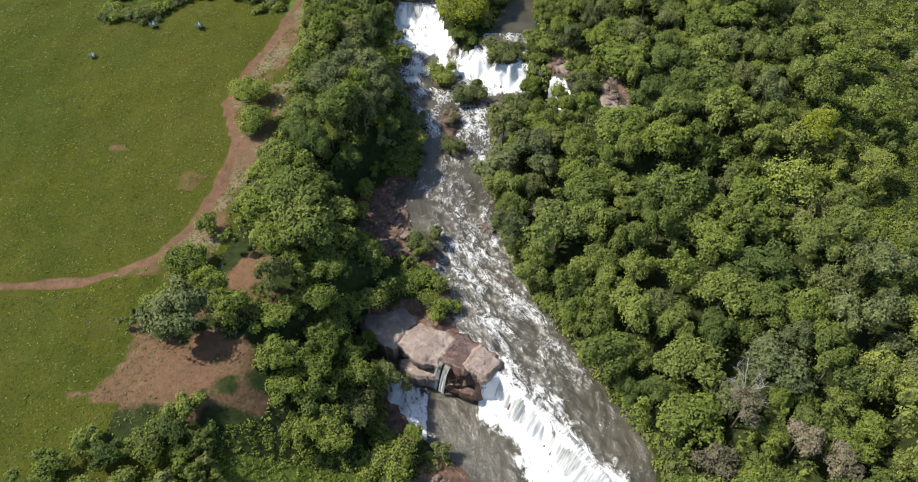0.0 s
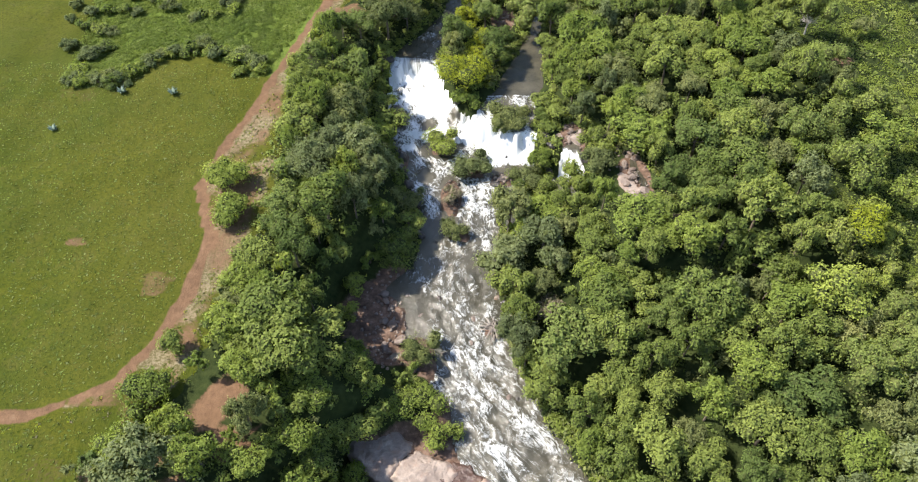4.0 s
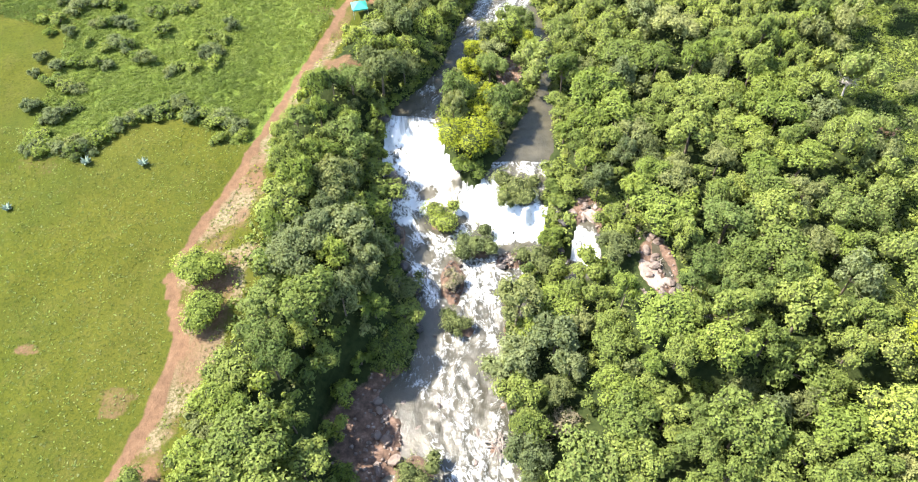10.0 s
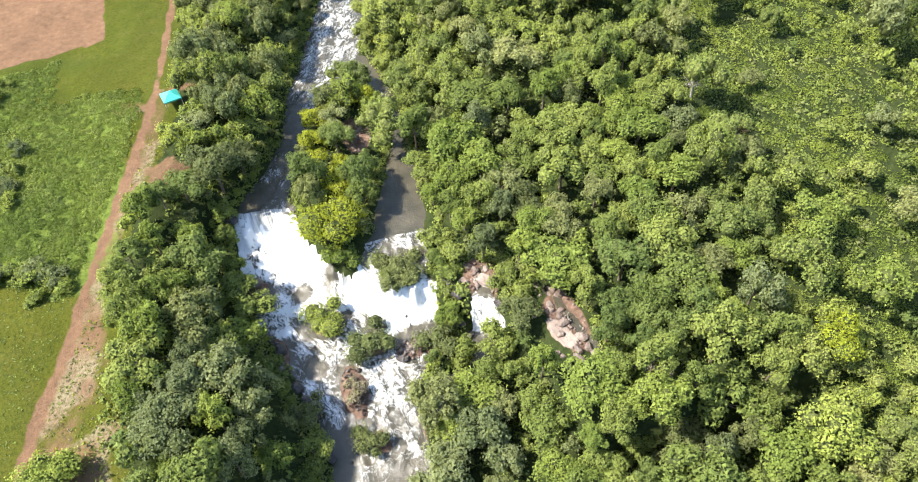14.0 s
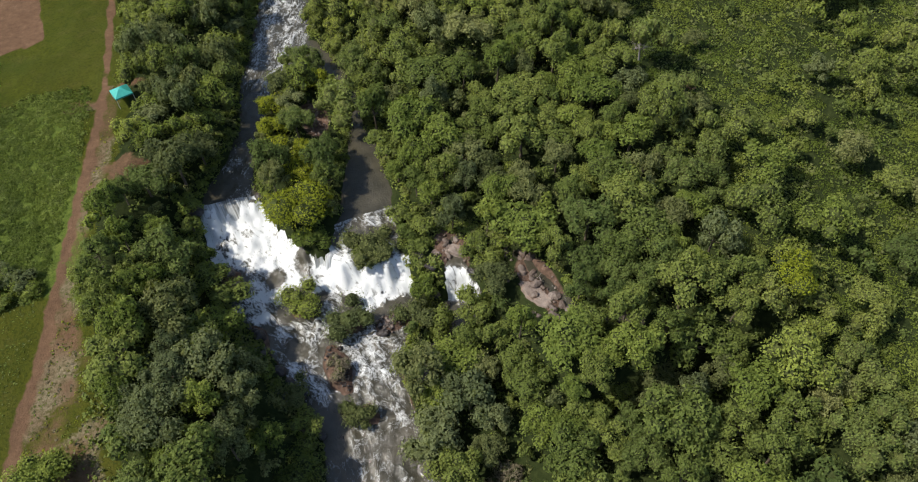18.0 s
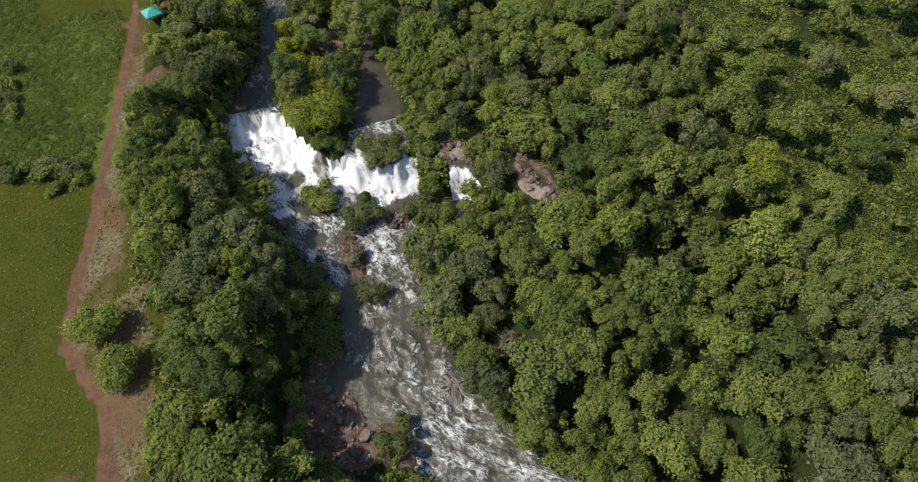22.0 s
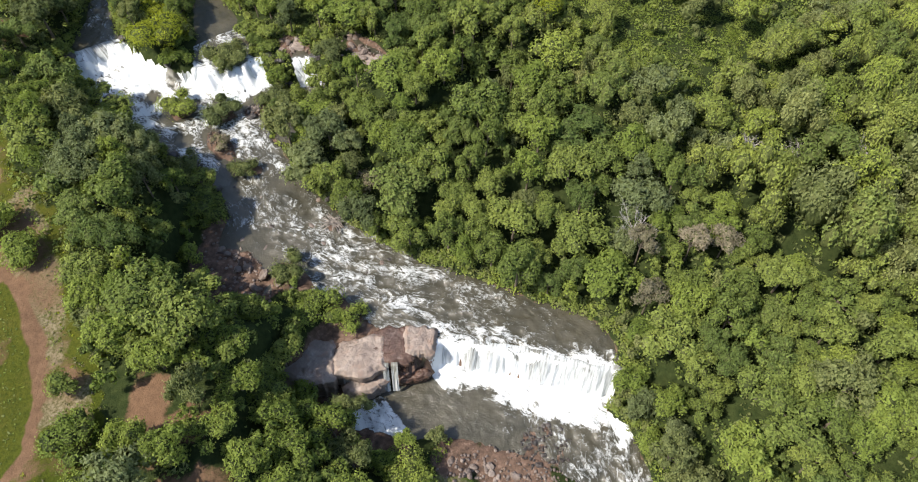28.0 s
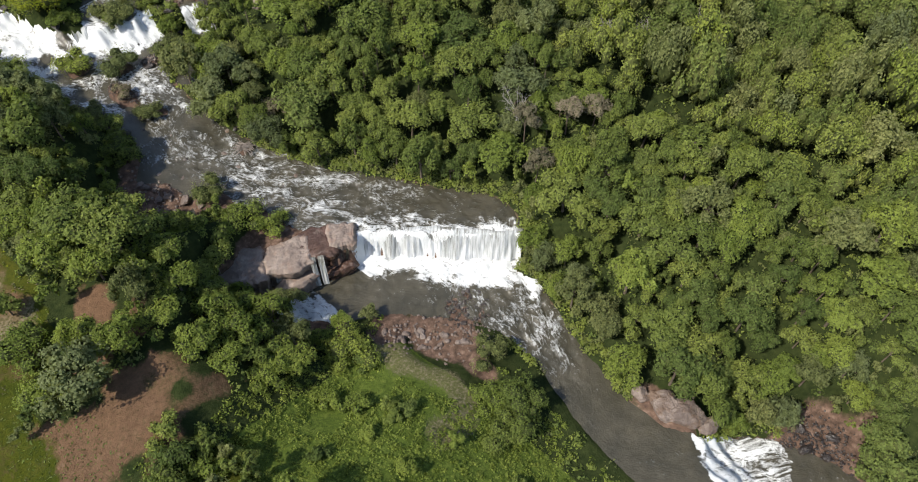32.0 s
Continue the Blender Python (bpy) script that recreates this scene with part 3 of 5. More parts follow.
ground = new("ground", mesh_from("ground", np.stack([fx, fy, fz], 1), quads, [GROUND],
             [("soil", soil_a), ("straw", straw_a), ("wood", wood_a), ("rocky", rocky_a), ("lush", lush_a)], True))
tagged(ground, "uneven land of green pasture, red soil and forest floor", "ground", kind="structure")

# ---- river surface ----
def mid_line(y):
    """The middle of the current, smoothed along its length."""
    ys = np.array([-60, -28, -19, -13, -6, 4, 14, 24, 34, 42, 51, 60, 70, 81, 97, 113, 122, 133, 141, 149, 157, 168, 177, 199, 284])
    xs = np.array([22, 22, 18, 11.5, 8, 9, 12.5, 15.5, 17, 15, 11.5, 7, 3, -2, 0, -2, -5, -8, -8.5, -5.5, -1.6, 2.5, 8.5, 15.5, 34])
    return sum(np.interp(y + o, ys, xs) for o in (-6, -3, 0, 3, 6)) / 5


STEP = 0.36
wx, wy = np.meshgrid(np.arange(-22, 60, STEP), np.arange(-48, 286, STEP))
sh = wx.shape
wx, wy = wx.ravel(), wy.ravel()
wsd = river(wx, wy)[0]
keep = wsd < 0.6
kx, ky = wx[keep], wy[keep]
best, chan = np.full(kx.shape, 1e9), np.zeros(kx.shape, int)
for k, pts in enumerate((MAIN, LOWER, SIDE, BROOK)):
    d = near_line(kx, ky, pts)[0]
    best, chan = np.where(d < best, d, best), np.where(d < best, k, chan)
along, across = -ky, kx - mid_line(ky)
lv = level(kx, ky)
slope = np.hypot(level(kx + 0.6, ky) - level(kx - 0.6, ky), level(kx, ky + 0.6) - level(kx, ky - 0.6)) / 1.2
# how far the current is stirred up, along the river
stir = np.interp(ky, [-60, -5, 2, 8, 12, 18, 26, 38, 56, 60, 72, 82, 90, 97, 104, 113, 121, 139, 143, 147, 150, 155, 162, 170, 180, 200],
                 [0.3, 0.1, 0.05, 0.1, 0.3, 0.5, 0.42, 0.2, 0.42, 0.48, 0.50, 0.44, 0.36, 0.5, 0.58, 0.58, 0.60, 0.40, 0.2, 0.34, 0.46, 0.1, 0.2, 0.5, 0.55, 0.5])
stir = np.where(chan == 2, np.where(ky > 128.5, 0.02, stir), stir)
stir = np.where(chan == 3, np.where(ky > 107, 0.05, 0.18), stir)
stir = np.where((kx < 6) & (ky < 50) & (ky > 34), 0.14, stir)
shallow = smooth(1.25, 0.7, np.hypot((kx + 11.5) / 6.5, (ky - 79) / 9.5))
stir = stir - 0.35 * shallow - 0.12 * smooth(-2.0, 0.0, best)
past = (lower_lip(kx) - ky) * 0.7
reach = np.interp(kx, [4, 8, 16, 22], [0.62, 0.85, 1.4, 1.05])
boil = np.where((past > -0.3) & (kx > 3), 1.05 - smooth(2.6, 10.0, past / reach + 6 * (fbm(kx / 2.6, ky / 2.6, 3) - 0.5)), 0)
boil = np.where((kx < -5) & (ky < 56) & (past > 3), 0.88, boil)
# the white apron under the upper falls, thinning towards its foot
into = (upper_lip(kx) - ky) / np.maximum(upper_lip(kx) - upper_foot(kx), 1)
apron = np.where((kx < 16.5) & (ky > 105) & (into > 0.02), 0.95 - smooth(0.75, 1.3, into + 1.3 * (fbm(kx / 3.2 + 7, ky / 3.2, 3) - 0.5)), 0)
apron = apron * np.where(kx > 8.5, smooth(0.3, -0.3, ky - upper_edge(kx)), np.where(kx > 2.5, smooth(0.0, 0.5, into), 1.0))
boil = np.maximum(boil, np.where(kx < 22, apron, 0))
boil = np.where((kx > 17) & (kx < 22.4) & (ky < upper_lip(kx)) & (ky > upper_foot(kx) - 1.0), 0.5, boil)
lipw = np.where((past > -5) & (past < 0.3) & (kx > 4), np.interp(kx, [6, 12, 16], [0.34, 0.42, 0.6]) * smooth(-5, 0, past + 3.0 * (fbm(kx / 2.0, ky / 2.0, 3) - 0.5)), 0)
slope = np.where((kx < 5.0) & (past > -4) & (past < 3) & (ky < 75), 0, slope)
foam_a = np.clip(np.maximum(stir + lipw, boil) + 0.6 * np.where(chan == 3, 0.8, 1.0) * smooth(0.15, 0.6, slope), 0, 1.15)
# dark hollows and slack water among the white
for hx, hy, hrx, hry, h in [(-3.3, 118.6, 4.2, 3.0, 0.7), (-5.8, 125.2, 1.8, 2.0, 0.6), (-12.8, 126.5, 2.4, 3.6, 0.7), (9, 112.4, 7, 1.9, 0.6), (-10.5, 115.5, 2.4, 3.0, 0.35), (-1.2, 124.6, 1.7, 3.6, 0.75), (8.6, 124, 2.6, 3.6, 0.5), (3.2, 115.6, 2.6, 1.6, 0.55), (-1.8, 105.6, 1.8, 6.5, 0.6),
                            (-6.4, 111.5, 2.2, 2.2, 0.5), (-9.6, 128.5, 1.3, 2.6, 0.35), (-12.4, 133, 1.2, 2.5, 0.4), (-8.4, 133.5, 1.2, 2.2, 0.3), (4.6, 124.8, 1.0, 2.4, 0.3), (-5.0, 98, 3.5, 5, 0.3), (3, 91, 3.0, 3.2, 0.25), (19.4, 106.5, 3, 1.6, 0.5)]:
    d = np.hypot((kx - hx) / hrx, (ky - hy) / hry) + 1.1 * (fbm(kx / 1.7 + 3, ky / 1.7, 3) - 0.5)
    foam_a = foam_a - h * (1 - smooth(0.55, 1.15, d))
third = (kx - 15.0) * 0.8 - (ky + 9.0) * 0.6 + 5.0 * (fbm(kx / 2.4, ky / 2.4, 3) - 0.5)
foam_a = np.where((ky < 3) & (third > -0.5) & (third < 14), np.maximum(foam_a, 0.95 - 0.02 * third), foam_a)
warp = 2.0 * (fbm(kx / 6, ky / 6, 2) - 0.5)
along, across = along + warp, across + warp
crest = fbm(along / 1.6, across / 1.1, 4)
rough = np.clip(foam_a * 1.5, 0.05, 1.1)
wz = lv + (crest - 0.5) * 1.2 * rough + (fbm(kx * 1.1, ky * 1.1, 2) - 0.5) * 0.35 * rough + 0.04
foam_a = np.minimum(foam_a, 1.0) - 0.11 * smooth(0.95, 0.6, foam_a) - 0.02 + (crest - 0.5) * 0.55 * smooth(1.1, 0.7, foam_a)
where = np.full(wx.size, -1)
where[keep] = np.arange(len(kx))
ids = where.reshape(sh)
quads = np.stack([ids[:-1, :-1], ids[:-1, 1:], ids[1:, 1:], ids[1:, :-1]], -1).reshape(-1, 4)
quads = quads[(quads >= 0).all(1)]
water = new("water", mesh_from("water", np.stack([kx, ky, wz], 1), quads, [WATER], [("along", along), ("across", across), ("foam", foam_a)], True))
tagged(water, "fast brown river broken into white rapids between wooded banks", "river", kind="structure")


def fall_sheet(name, label, a, b, out, top, drop, reach, seed, thin=0.8):
    """A sheet of falling water from the lip a-b."""
    ln = math.hypot(b[0] - a[0], b[1] - a[1])
    nu, nv = max(8, int(ln / 0.22)), 16
    u, v = np.meshgrid(np.linspace(0, 1, nu), np.linspace(0, 1, nv))
    u, v = u.ravel(), v.ravel()
    bulge = fbm(u * ln / 1.1 + seed, v * 0.7, 4)
    edge_in = (fbm(u * ln / 3.0 + 31 + seed, 0 * u, 3) - 0.5) * min(3.2, ln * 0.24)
    run = -0.8 + reach * (0.55 + 0.9 * bulge) * v ** 0.8 - edge_in * 0.5 * (1 - 0.4 * v)
    x = a[0] + (b[0] - a[0]) * u + out[0] * run
    y = a[1] + (b[1] - a[1]) * u + out[1] * run
    z = top + 0.15 + (bulge - 0.5) * 0.3 - drop * np.clip(v * 1.12 - 0.12, 0, 1) ** 1.6 - 0.15 * v
    ids = np.arange(nu * nv).reshape(nv, nu)
    q = np.stack([ids[:-1, :-1], ids[1:, :-1], ids[1:, 1:], ids[:-1, 1:]], -1).reshape(-1, 4)
    fo = thin + 0.35 * v + (fbm(u * ln / 2.5 + 7, v * 0.4, 2) - 0.5) * 0.5
    ob = new(name, mesh_from(name, np.stack([x, y, z], 1), q, [FALL], [("along", u * ln), ("across", v * drop), ("foam", fo)], True))
    return tagged(ob, label, "waterfall", kind="structure")


N_LOW = (-0.775, -0.634)
fall_sheet("waterfall_1", "wide white waterfall plunging over a straight rock lip", (6.2, 51.2), (23.6, 30.0), N_LOW, -8.15, 5.4, 2.4, 3, 0.5)
fall_sheet("waterfall_2", "broad white fall over a dark upper ledge", (-14.4, 140.3), (-5.0, 138.7), (0.1, -1.0), 0.15, 2.4, 3.2, 5, 0.5)
fall_sheet("waterfall_2", "white fall over a dark upper ledge", (0.8, 124.3), (8.6, 119.6), (-0.42, -0.9), -0.95, 3.8, 2.6, 6, 0.42)
fall_sheet("waterfall_2", "stranded white fall over a dark upper ledge", (9.4, 119.3), (16.0, 117.0), (-0.42, -0.9), -0.8, 4.0, 1.7, 9, 0.1)
fall_sheet("waterfall_3", "narrow stranded fall over dark rock", (17.5, 113.4), (21.8, 111.6), (-0.42, -0.9), -0.25, 4.5, 0.9, 11, 0.16)
for a, b, seed in (((-3.5, 52.1), (-2.8, 51.6), 15), ((-2.5, 51.4), (-1.7, 50.85), 16)):
    fall_sheet("waterfall_4", "thin white trickle over the brown ledge", a, b, (-0.58, -0.81), -7.5, 5.2, 2.0, seed, 0.34)
fall_sheet("waterfall_5", "narrow trickle over the brown ledge", (-8.8, 54.9), (-8.0, 54.4), (-0.46, -0.88), -7.8, 4.8, 0.9, 17, 0.35)



# ---- rocks ----
def rock_mesh(name, seed, mat, flat=0.75, steps=3):
    bm = bmesh.new()
    bmesh.ops.create_icosphere(bm, subdivisions=steps, radius=1.0)
    o = Vector((seed * 7.3, seed * 3.1, seed * 1.7))
    rs = random.Random(seed)
    planes = [(Vector((rs.gauss(0, 1), rs.gauss(0, 1), rs.gauss(0, 0.8))).normalized(), rs.uniform(0.55, 0.85)) for _ in range(9)]
    for v in bm.verts:
        d = v.co.normalized()
        r = 1.0
        for n, k in planes:
            c = d.dot(n)
            if c > 0.05:
                r = min(r, k / c)
        r *= 1 + 0.16 * noise.noise(d * 1.7 + o) + 0.09 * noise.noise(d * 4.5 + o) + 0.05 * noise.noise(d * 11 + o)
        v.co = Vector((d.x * r, d.y * r, d.z * r * flat))
    me = bpy.data.meshes.new(name)
    bm.to_mesh(me)
    bm.free()
    me.materials.append(mat)
    return me


BIG = [rock_mesh("outcrop", k + 71, ROCK, 0.7, 4) for k in range(3)]
ROCKS = [rock_mesh("boulder", k + 1, ROCK, 0.6 + 0.05 * (k % 4), 2) for k in range(6)]
DARKS = [rock_mesh("dark_boulder", k + 21, DARKROCK, 0.65, 2) for k in range(5)]


def boulder(x, y, r, dark=False, seed=0, sink=0.35, z=None):
    rs = random.Random(int(x * 91 + y * 37) + seed)
    ob = new("dark_boulder" if dark else "boulder", rs.choice(BIG if r > 1.45 and not dark else DARKS if dark else ROCKS))
    z = land_at(x, y) if z is None else z
    ob.matrix_basis = Matrix.LocRotScale((x, y, z + r * (0.5 - sink)), Euler((rs.uniform(-0.2, 0.2), rs.uniform(-0.2, 0.2), rs.uniform(0, 6.3))), (r * rs.uniform(0.85, 1.4), r * rs.uniform(0.8, 1.1), r * rs.uniform(0.8, 1.1)))
    tagged(ob, "wet dark boulder standing in the white water" if dark else "brown weathered boulder lying on the river bed", "rock", "boulders in the river")
    return ob


# the broad ledge beside the lower fall: worn slabs with an undercut front
PROFILE = [(0.02, 0.05), (0.06, 0.16), (0.05, 0.24), (0.55, 0.30), (0.50, 0.42), (0.30, 0.50), (0.42, 0.66), (0.75, 0.70), (0.60, 0.86), (0.8, 1.0)]


def slab(name, label, cx, cy, lx, ly, turn, top, thick, seed, mat=None, tilt=0.0, rough=1.0):
    nu, nv = 64, 44
    u, v = np.meshgrid(np.linspace(-1, 1, nu), np.linspace(-1, 1, nv))
    u, v = u.ravel(), v.ravel()
    rim = np.maximum(np.abs(u), np.abs(v))
    ang = np.arctan2(v, u)
    # between a square and an ellipse, with an uneven outline
    to_disc = rim / np.maximum(np.hypot(u, v), 1e-6)
    k = (0.52 + 0.48 * to_disc) * (1 + 0.7 * rim * (fbm(np.cos(ang) * 1.6 + seed, np.sin(ang) * 1.6 + seed, 4) - 0.5))
    x, y = u * lx * k, v * ly * k
    step = fbm(x / 3.4 + seed, y / 2.4 + seed, 3)
    z = top + rough * (0.7 * (fbm(x / 2.6 + seed, y / 2.6, 4) - 0.5) + 0.22 * (fbm(x / 0.7, y / 0.7 + seed, 3) - 0.5)) - 0.6 * smooth(0.72, 1.0, rim) ** 2
    z = z + rough * 0.55 * (np.floor(step * 7) / 7 + smooth(0.75, 1.0, (step * 7) % 1) / 7 - 0.5) + tilt * u
    ids = np.arange(nu * nv).reshape(nv, nu)
    q = [np.stack([ids[:-1, :-1], ids[:-1, 1:], ids[1:, 1:], ids[1:, :-1]], -1).reshape(-1, 4)]
    vs = [np.stack([x, y, z], 1)]
    loop = np.concatenate([ids[0, :-1], ids[:-1, -1], ids[-1, :0:-1], ids[:0:-1, 0]])
    prev, o = loop, nu * nv
    r = np.hypot(x[loop], y[loop])
    for n, (inset, f) in enumerate(PROFILE):
        w = 1 - (inset + 0.22 * (fbm(x[loop] / 1.4 + n * 3.0, y[loop] / 1.4 + seed, 2) - 0.5)) / r
        ring = np.stack([x[loop] * w, y[loop] * w, z[loop] - thick * f + 0.1 * (fbm(x[loop] + n, y[loop], 2) - 0.5)], 1)
        cur = o + np.arange(len(loop))
        q.append(np.stack([prev, cur, np.roll(cur, -1), np.roll(prev, -1)], 1))
        vs.append(ring)
        prev, o = cur, o + len(loop)
    co = np.concatenate(vs)
    c, s = math.cos(radians(turn)), math.sin(radians(turn))
    co = np.stack([cx + co[:, 0] * c - co[:, 1] * s, cy + co[:, 0] * s + co[:, 1] * c, co[:, 2]], 1)
    ob = new(name, mesh_from(name, co, np.concatenate(q), [mat or LEDGE], smooth_faces=True))
    return tagged(ob, label, "rock", "ledge slabs")


slab("ledge_slab", "rounded pale brown rock block at the waterfall's edge", 3.6, 52.3, 2.5, 2.4, -38, -6.9, 5.6, 3, rough=1.1)
slab("ledge_slab", "broad flat pale brown rock slab with an undercut front", -5.0, 56.2, 4.3, 3.3, -30, -7.05, 5.8, 8, rough=0.8)
slab("ledge_slab", "pale pinkish rock slab with red wet hollows", -11.3, 59.8, 4.1, 3.6, -30, -7.2, 6.0, 14, rough=0.9)
slab("ledge_slab", "low pale brown rock slab under the trees", -14.8, 62.2, 2.6, 2.6, -34, -7.6, 6.0, 23)
slab("wet_shelf", "low wet red rock shelf between two pale slabs", -0.2, 54.5, 3.9, 3.3, -36, -7.25, 5.4, 41, WETRED, rough=0.5)
slab("wet_shelf", "low wet red rock hollow holding a little water", -8.2, 58.9, 1.5, 2.6, -36, -7.75, 5.0, 43, WETRED, rough=0.5)
slab("lower_slab", "low brown step below the pale ledge", -6.4, 52.9, 3.2, 1.4, -28, -9.8, 4.4, 31, rough=0.6)
slab("lower_slab", "low dark step below the brown ledge", 0.6, 50.4, 2.6, 1.2, -28, -11.2, 3.0, 37, WETRED)

slab("brook_slab", "pale flat rock slab beside the brook in the forest", 28.4, 101.8, 1.5, 3.2, 20, 2.5, 1.4, 51, rough=0.6)
slab("brook_slab", "pale rock slab above the narrow fall", 21.6, 115.4, 1.0, 1.6, 40, 0.7, 1.4, 53, rough=0.6)

rs = random.Random(5)
placed = 0
while placed < 70:
    x, y = rs.uniform(-14, 9), rs.uniform(66, 118)
    s, lvv = float(river(np.array([x]), np.array([y]))[0][0]), float(level(np.array([x]), np.array([y]))[0])
    if s > 0.3:
        continue
    shelf = math.hypot((x + 11.5) / 5.5, (y - 79) / 8) < 1
    if not shelf and rs.random() < 0.45:
        continue
    boulder(x, y, rs.uniform(0.3, 0.75) * (1.2 if shelf else 1), dark=not shelf and rs.random() < 0.6, z=max(land_at(x, y), lvv - 0.35))
    placed += 1
for x, y, r in [(-14.9, 139.8, 1.3), (-14.6, 136.4, 1.3), (-14.9, 133.4, 1.2), (-4.4, 139.2, 0.9), (-12.6, 128, 1.5), (-12.2, 125.6, 1.3), (-13.4, 123, 1.5), (-11.4, 121.4, 1.2), (-12.6, 118.6, 1.5), (-10.8, 115.4, 1.5), (-11.8, 112, 1.6), (-9.6, 108.6, 1.3), (-8.6, 106.6, 1.1), (-0.6, 124.0, 1.2), (-1.6, 122.2, 1.1), (-0.2, 121.4, 0.9), (0.9, 123.2, 1.0), (-0.6, 127.4, 1.0), (1.4, 121.2, 0.9),
                (15.9, 117.2, 0.8), (16.6, 114.6, 1.0), (-7.5, 104.5, 1.0), (6.5, 109, 0.9), (-13.8, 131, 1.3), (-10, 118.4, 1.0), (-7.6, 110.4, 1.1), (-10.4, 104, 1.2), (3, 106.5, 0.9), (16.4, 111.8, 1.1), (22.2, 110.0, 1.2), (19.4, 112.2, 0.6),
                (17.2, 109.6, 0.7), (19.6, 108.0, 0.7), (1.8, 104, 0.8), (-3.4, 102, 0.9), (-4.6, 108.5, 0.8), (-6.8, 116.4, 0.8), (-4.4, 114.2, 0.7), (-1.2, 112.8, 0.7)]:
    boulder(x, y, r, True)
for k in range(26):
    x, y = rs.gauss(9.2, 2.8), rs.gauss(30.0, 3.4)
    boulder(x, y, rs.uniform(0.25, 0.6), True, sink=0.5)


def rubble(name, label, spots, n, lo, hi, meshes, mat, seed):
    """Loose stones too many to count, joined: spots x, y, radius x, radius y."""
    r = random.Random(seed)
    shapes = []
    for me in meshes:
        co = np.empty(len(me.vertices) * 3, np.float32)
        me.vertices.foreach_get("co", co)
        shapes.append((co.reshape(-1, 3), np.array([tuple(p.vertices) for p in me.polygons])))
    sets = []
    xy = np.array([(r.gauss(a, c * 0.5), r.gauss(b, d * 0.5)) for a, b, c, d in (spots[k % len(spots)] for k in range(n))])
    ground_z = land(xy[:, 0], xy[:, 1])
    for (x, y), gz in zip(xy, ground_z):
        v, f = r.choice(shapes)
        s, w = r.uniform(lo, hi), r.uniform(0, 6.28)
        cw, sw = math.cos(w) * s, math.sin(w) * s * 0.8
        sets.append((np.stack([x + v[:, 0] * cw - v[:, 1] * sw, y + v[:, 0] * sw + v[:, 1] * cw, gz + 0.1 * s + v[:, 2] * s * 0.8], 1), f))
    v, f = join_sets(sets)
    return tagged(new(name, mesh_from(name, v, f, [mat])), label, "stones", kind="stuff")


SMALL = [rock_mesh("stone", k + 51, ROCK, 0.7, 1) for k in range(5)]
rubble("dark_rubble", "dark wet rubble on the shoal below the fall", [(9.4, 30, 6, 7), (8, 33, 5, 5), (12, 26.5, 4, 4), (8.0, 110.2, 2.8, 2.2), (-1.6, 106, 2, 5.5), (26, -22, 5, 5), (27.5, -25, 6, 5), (10, 31, 5, 6), (25, -21, 4, 3), (28, -27, 5, 4), (29, -23, 5, 4), (26, -26, 5, 5)], 1700, 0.08, 0.36, SMALL, DARKROCK, 3)
rubble("brown_rubble", "loose brown stones along the river banks", [(2, 30, 6, 5), (-2, 34.5, 4, 3), (-11.5, 80, 5, 8), (29.6, 104.5, 2.6, 6), (-12, 76, 4, 5), (5.5, 26, 4, 3), (20.8, 116, 2, 4), (9.2, 153, 2, 5), (8, 110.2, 2.4, 2), (-11, 82, 5, 5)], 640, 0.12, 0.45, SMALL, ROCK, 4)
for k in range(26):
    t = rs.random()
    boulder(-3 + 9 * t + rs.gauss(0, 0.9), 36 - 13 * t + rs.gauss(0, 1.0), rs.uniform(0.3, 0.8))
for k in range(22):
    boulder(rs.gauss(29.6, 1.4), rs.gauss(104.5, 3.2), rs.uniform(0.4, 1.0))
for k in range(16):
    boulder(rs.gauss(20.8, 1.0), rs.gauss(116, 2.0), rs.uniform(0.3, 0.8))
for x, y, r in [(-8.6, 84.2, 0.9), (-6.2, 83.0, 0.75), (-12.4, 85.0, 0.8), (-10.6, 79.2, 1.0), (-9.0, 76.6, 1.1), (-11.6, 75.4, 0.9), (-5.2, 80.0, 0.6), (2.2, 81.6, 0.9), (5.0, 88.0, 0.8)]:
    boulder(x, y, r, sink=0.25)
for x, y, r in [(16.2, -6.6, 2.4), (15.3, -3.0, 2.2), (17.0, -9.4, 2.0), (14.6, 0.2, 1.5), (24, -20, 0.9), (26, -23, 1.0), (22.6, -24, 0.8), (28.5, -21, 1.1), (27, -26, 0.9), (30.4, -25.4, 1.0), (24.6, -26, 0.8)]:
    boulder(x, y, r, y < -10, sink=0.3)


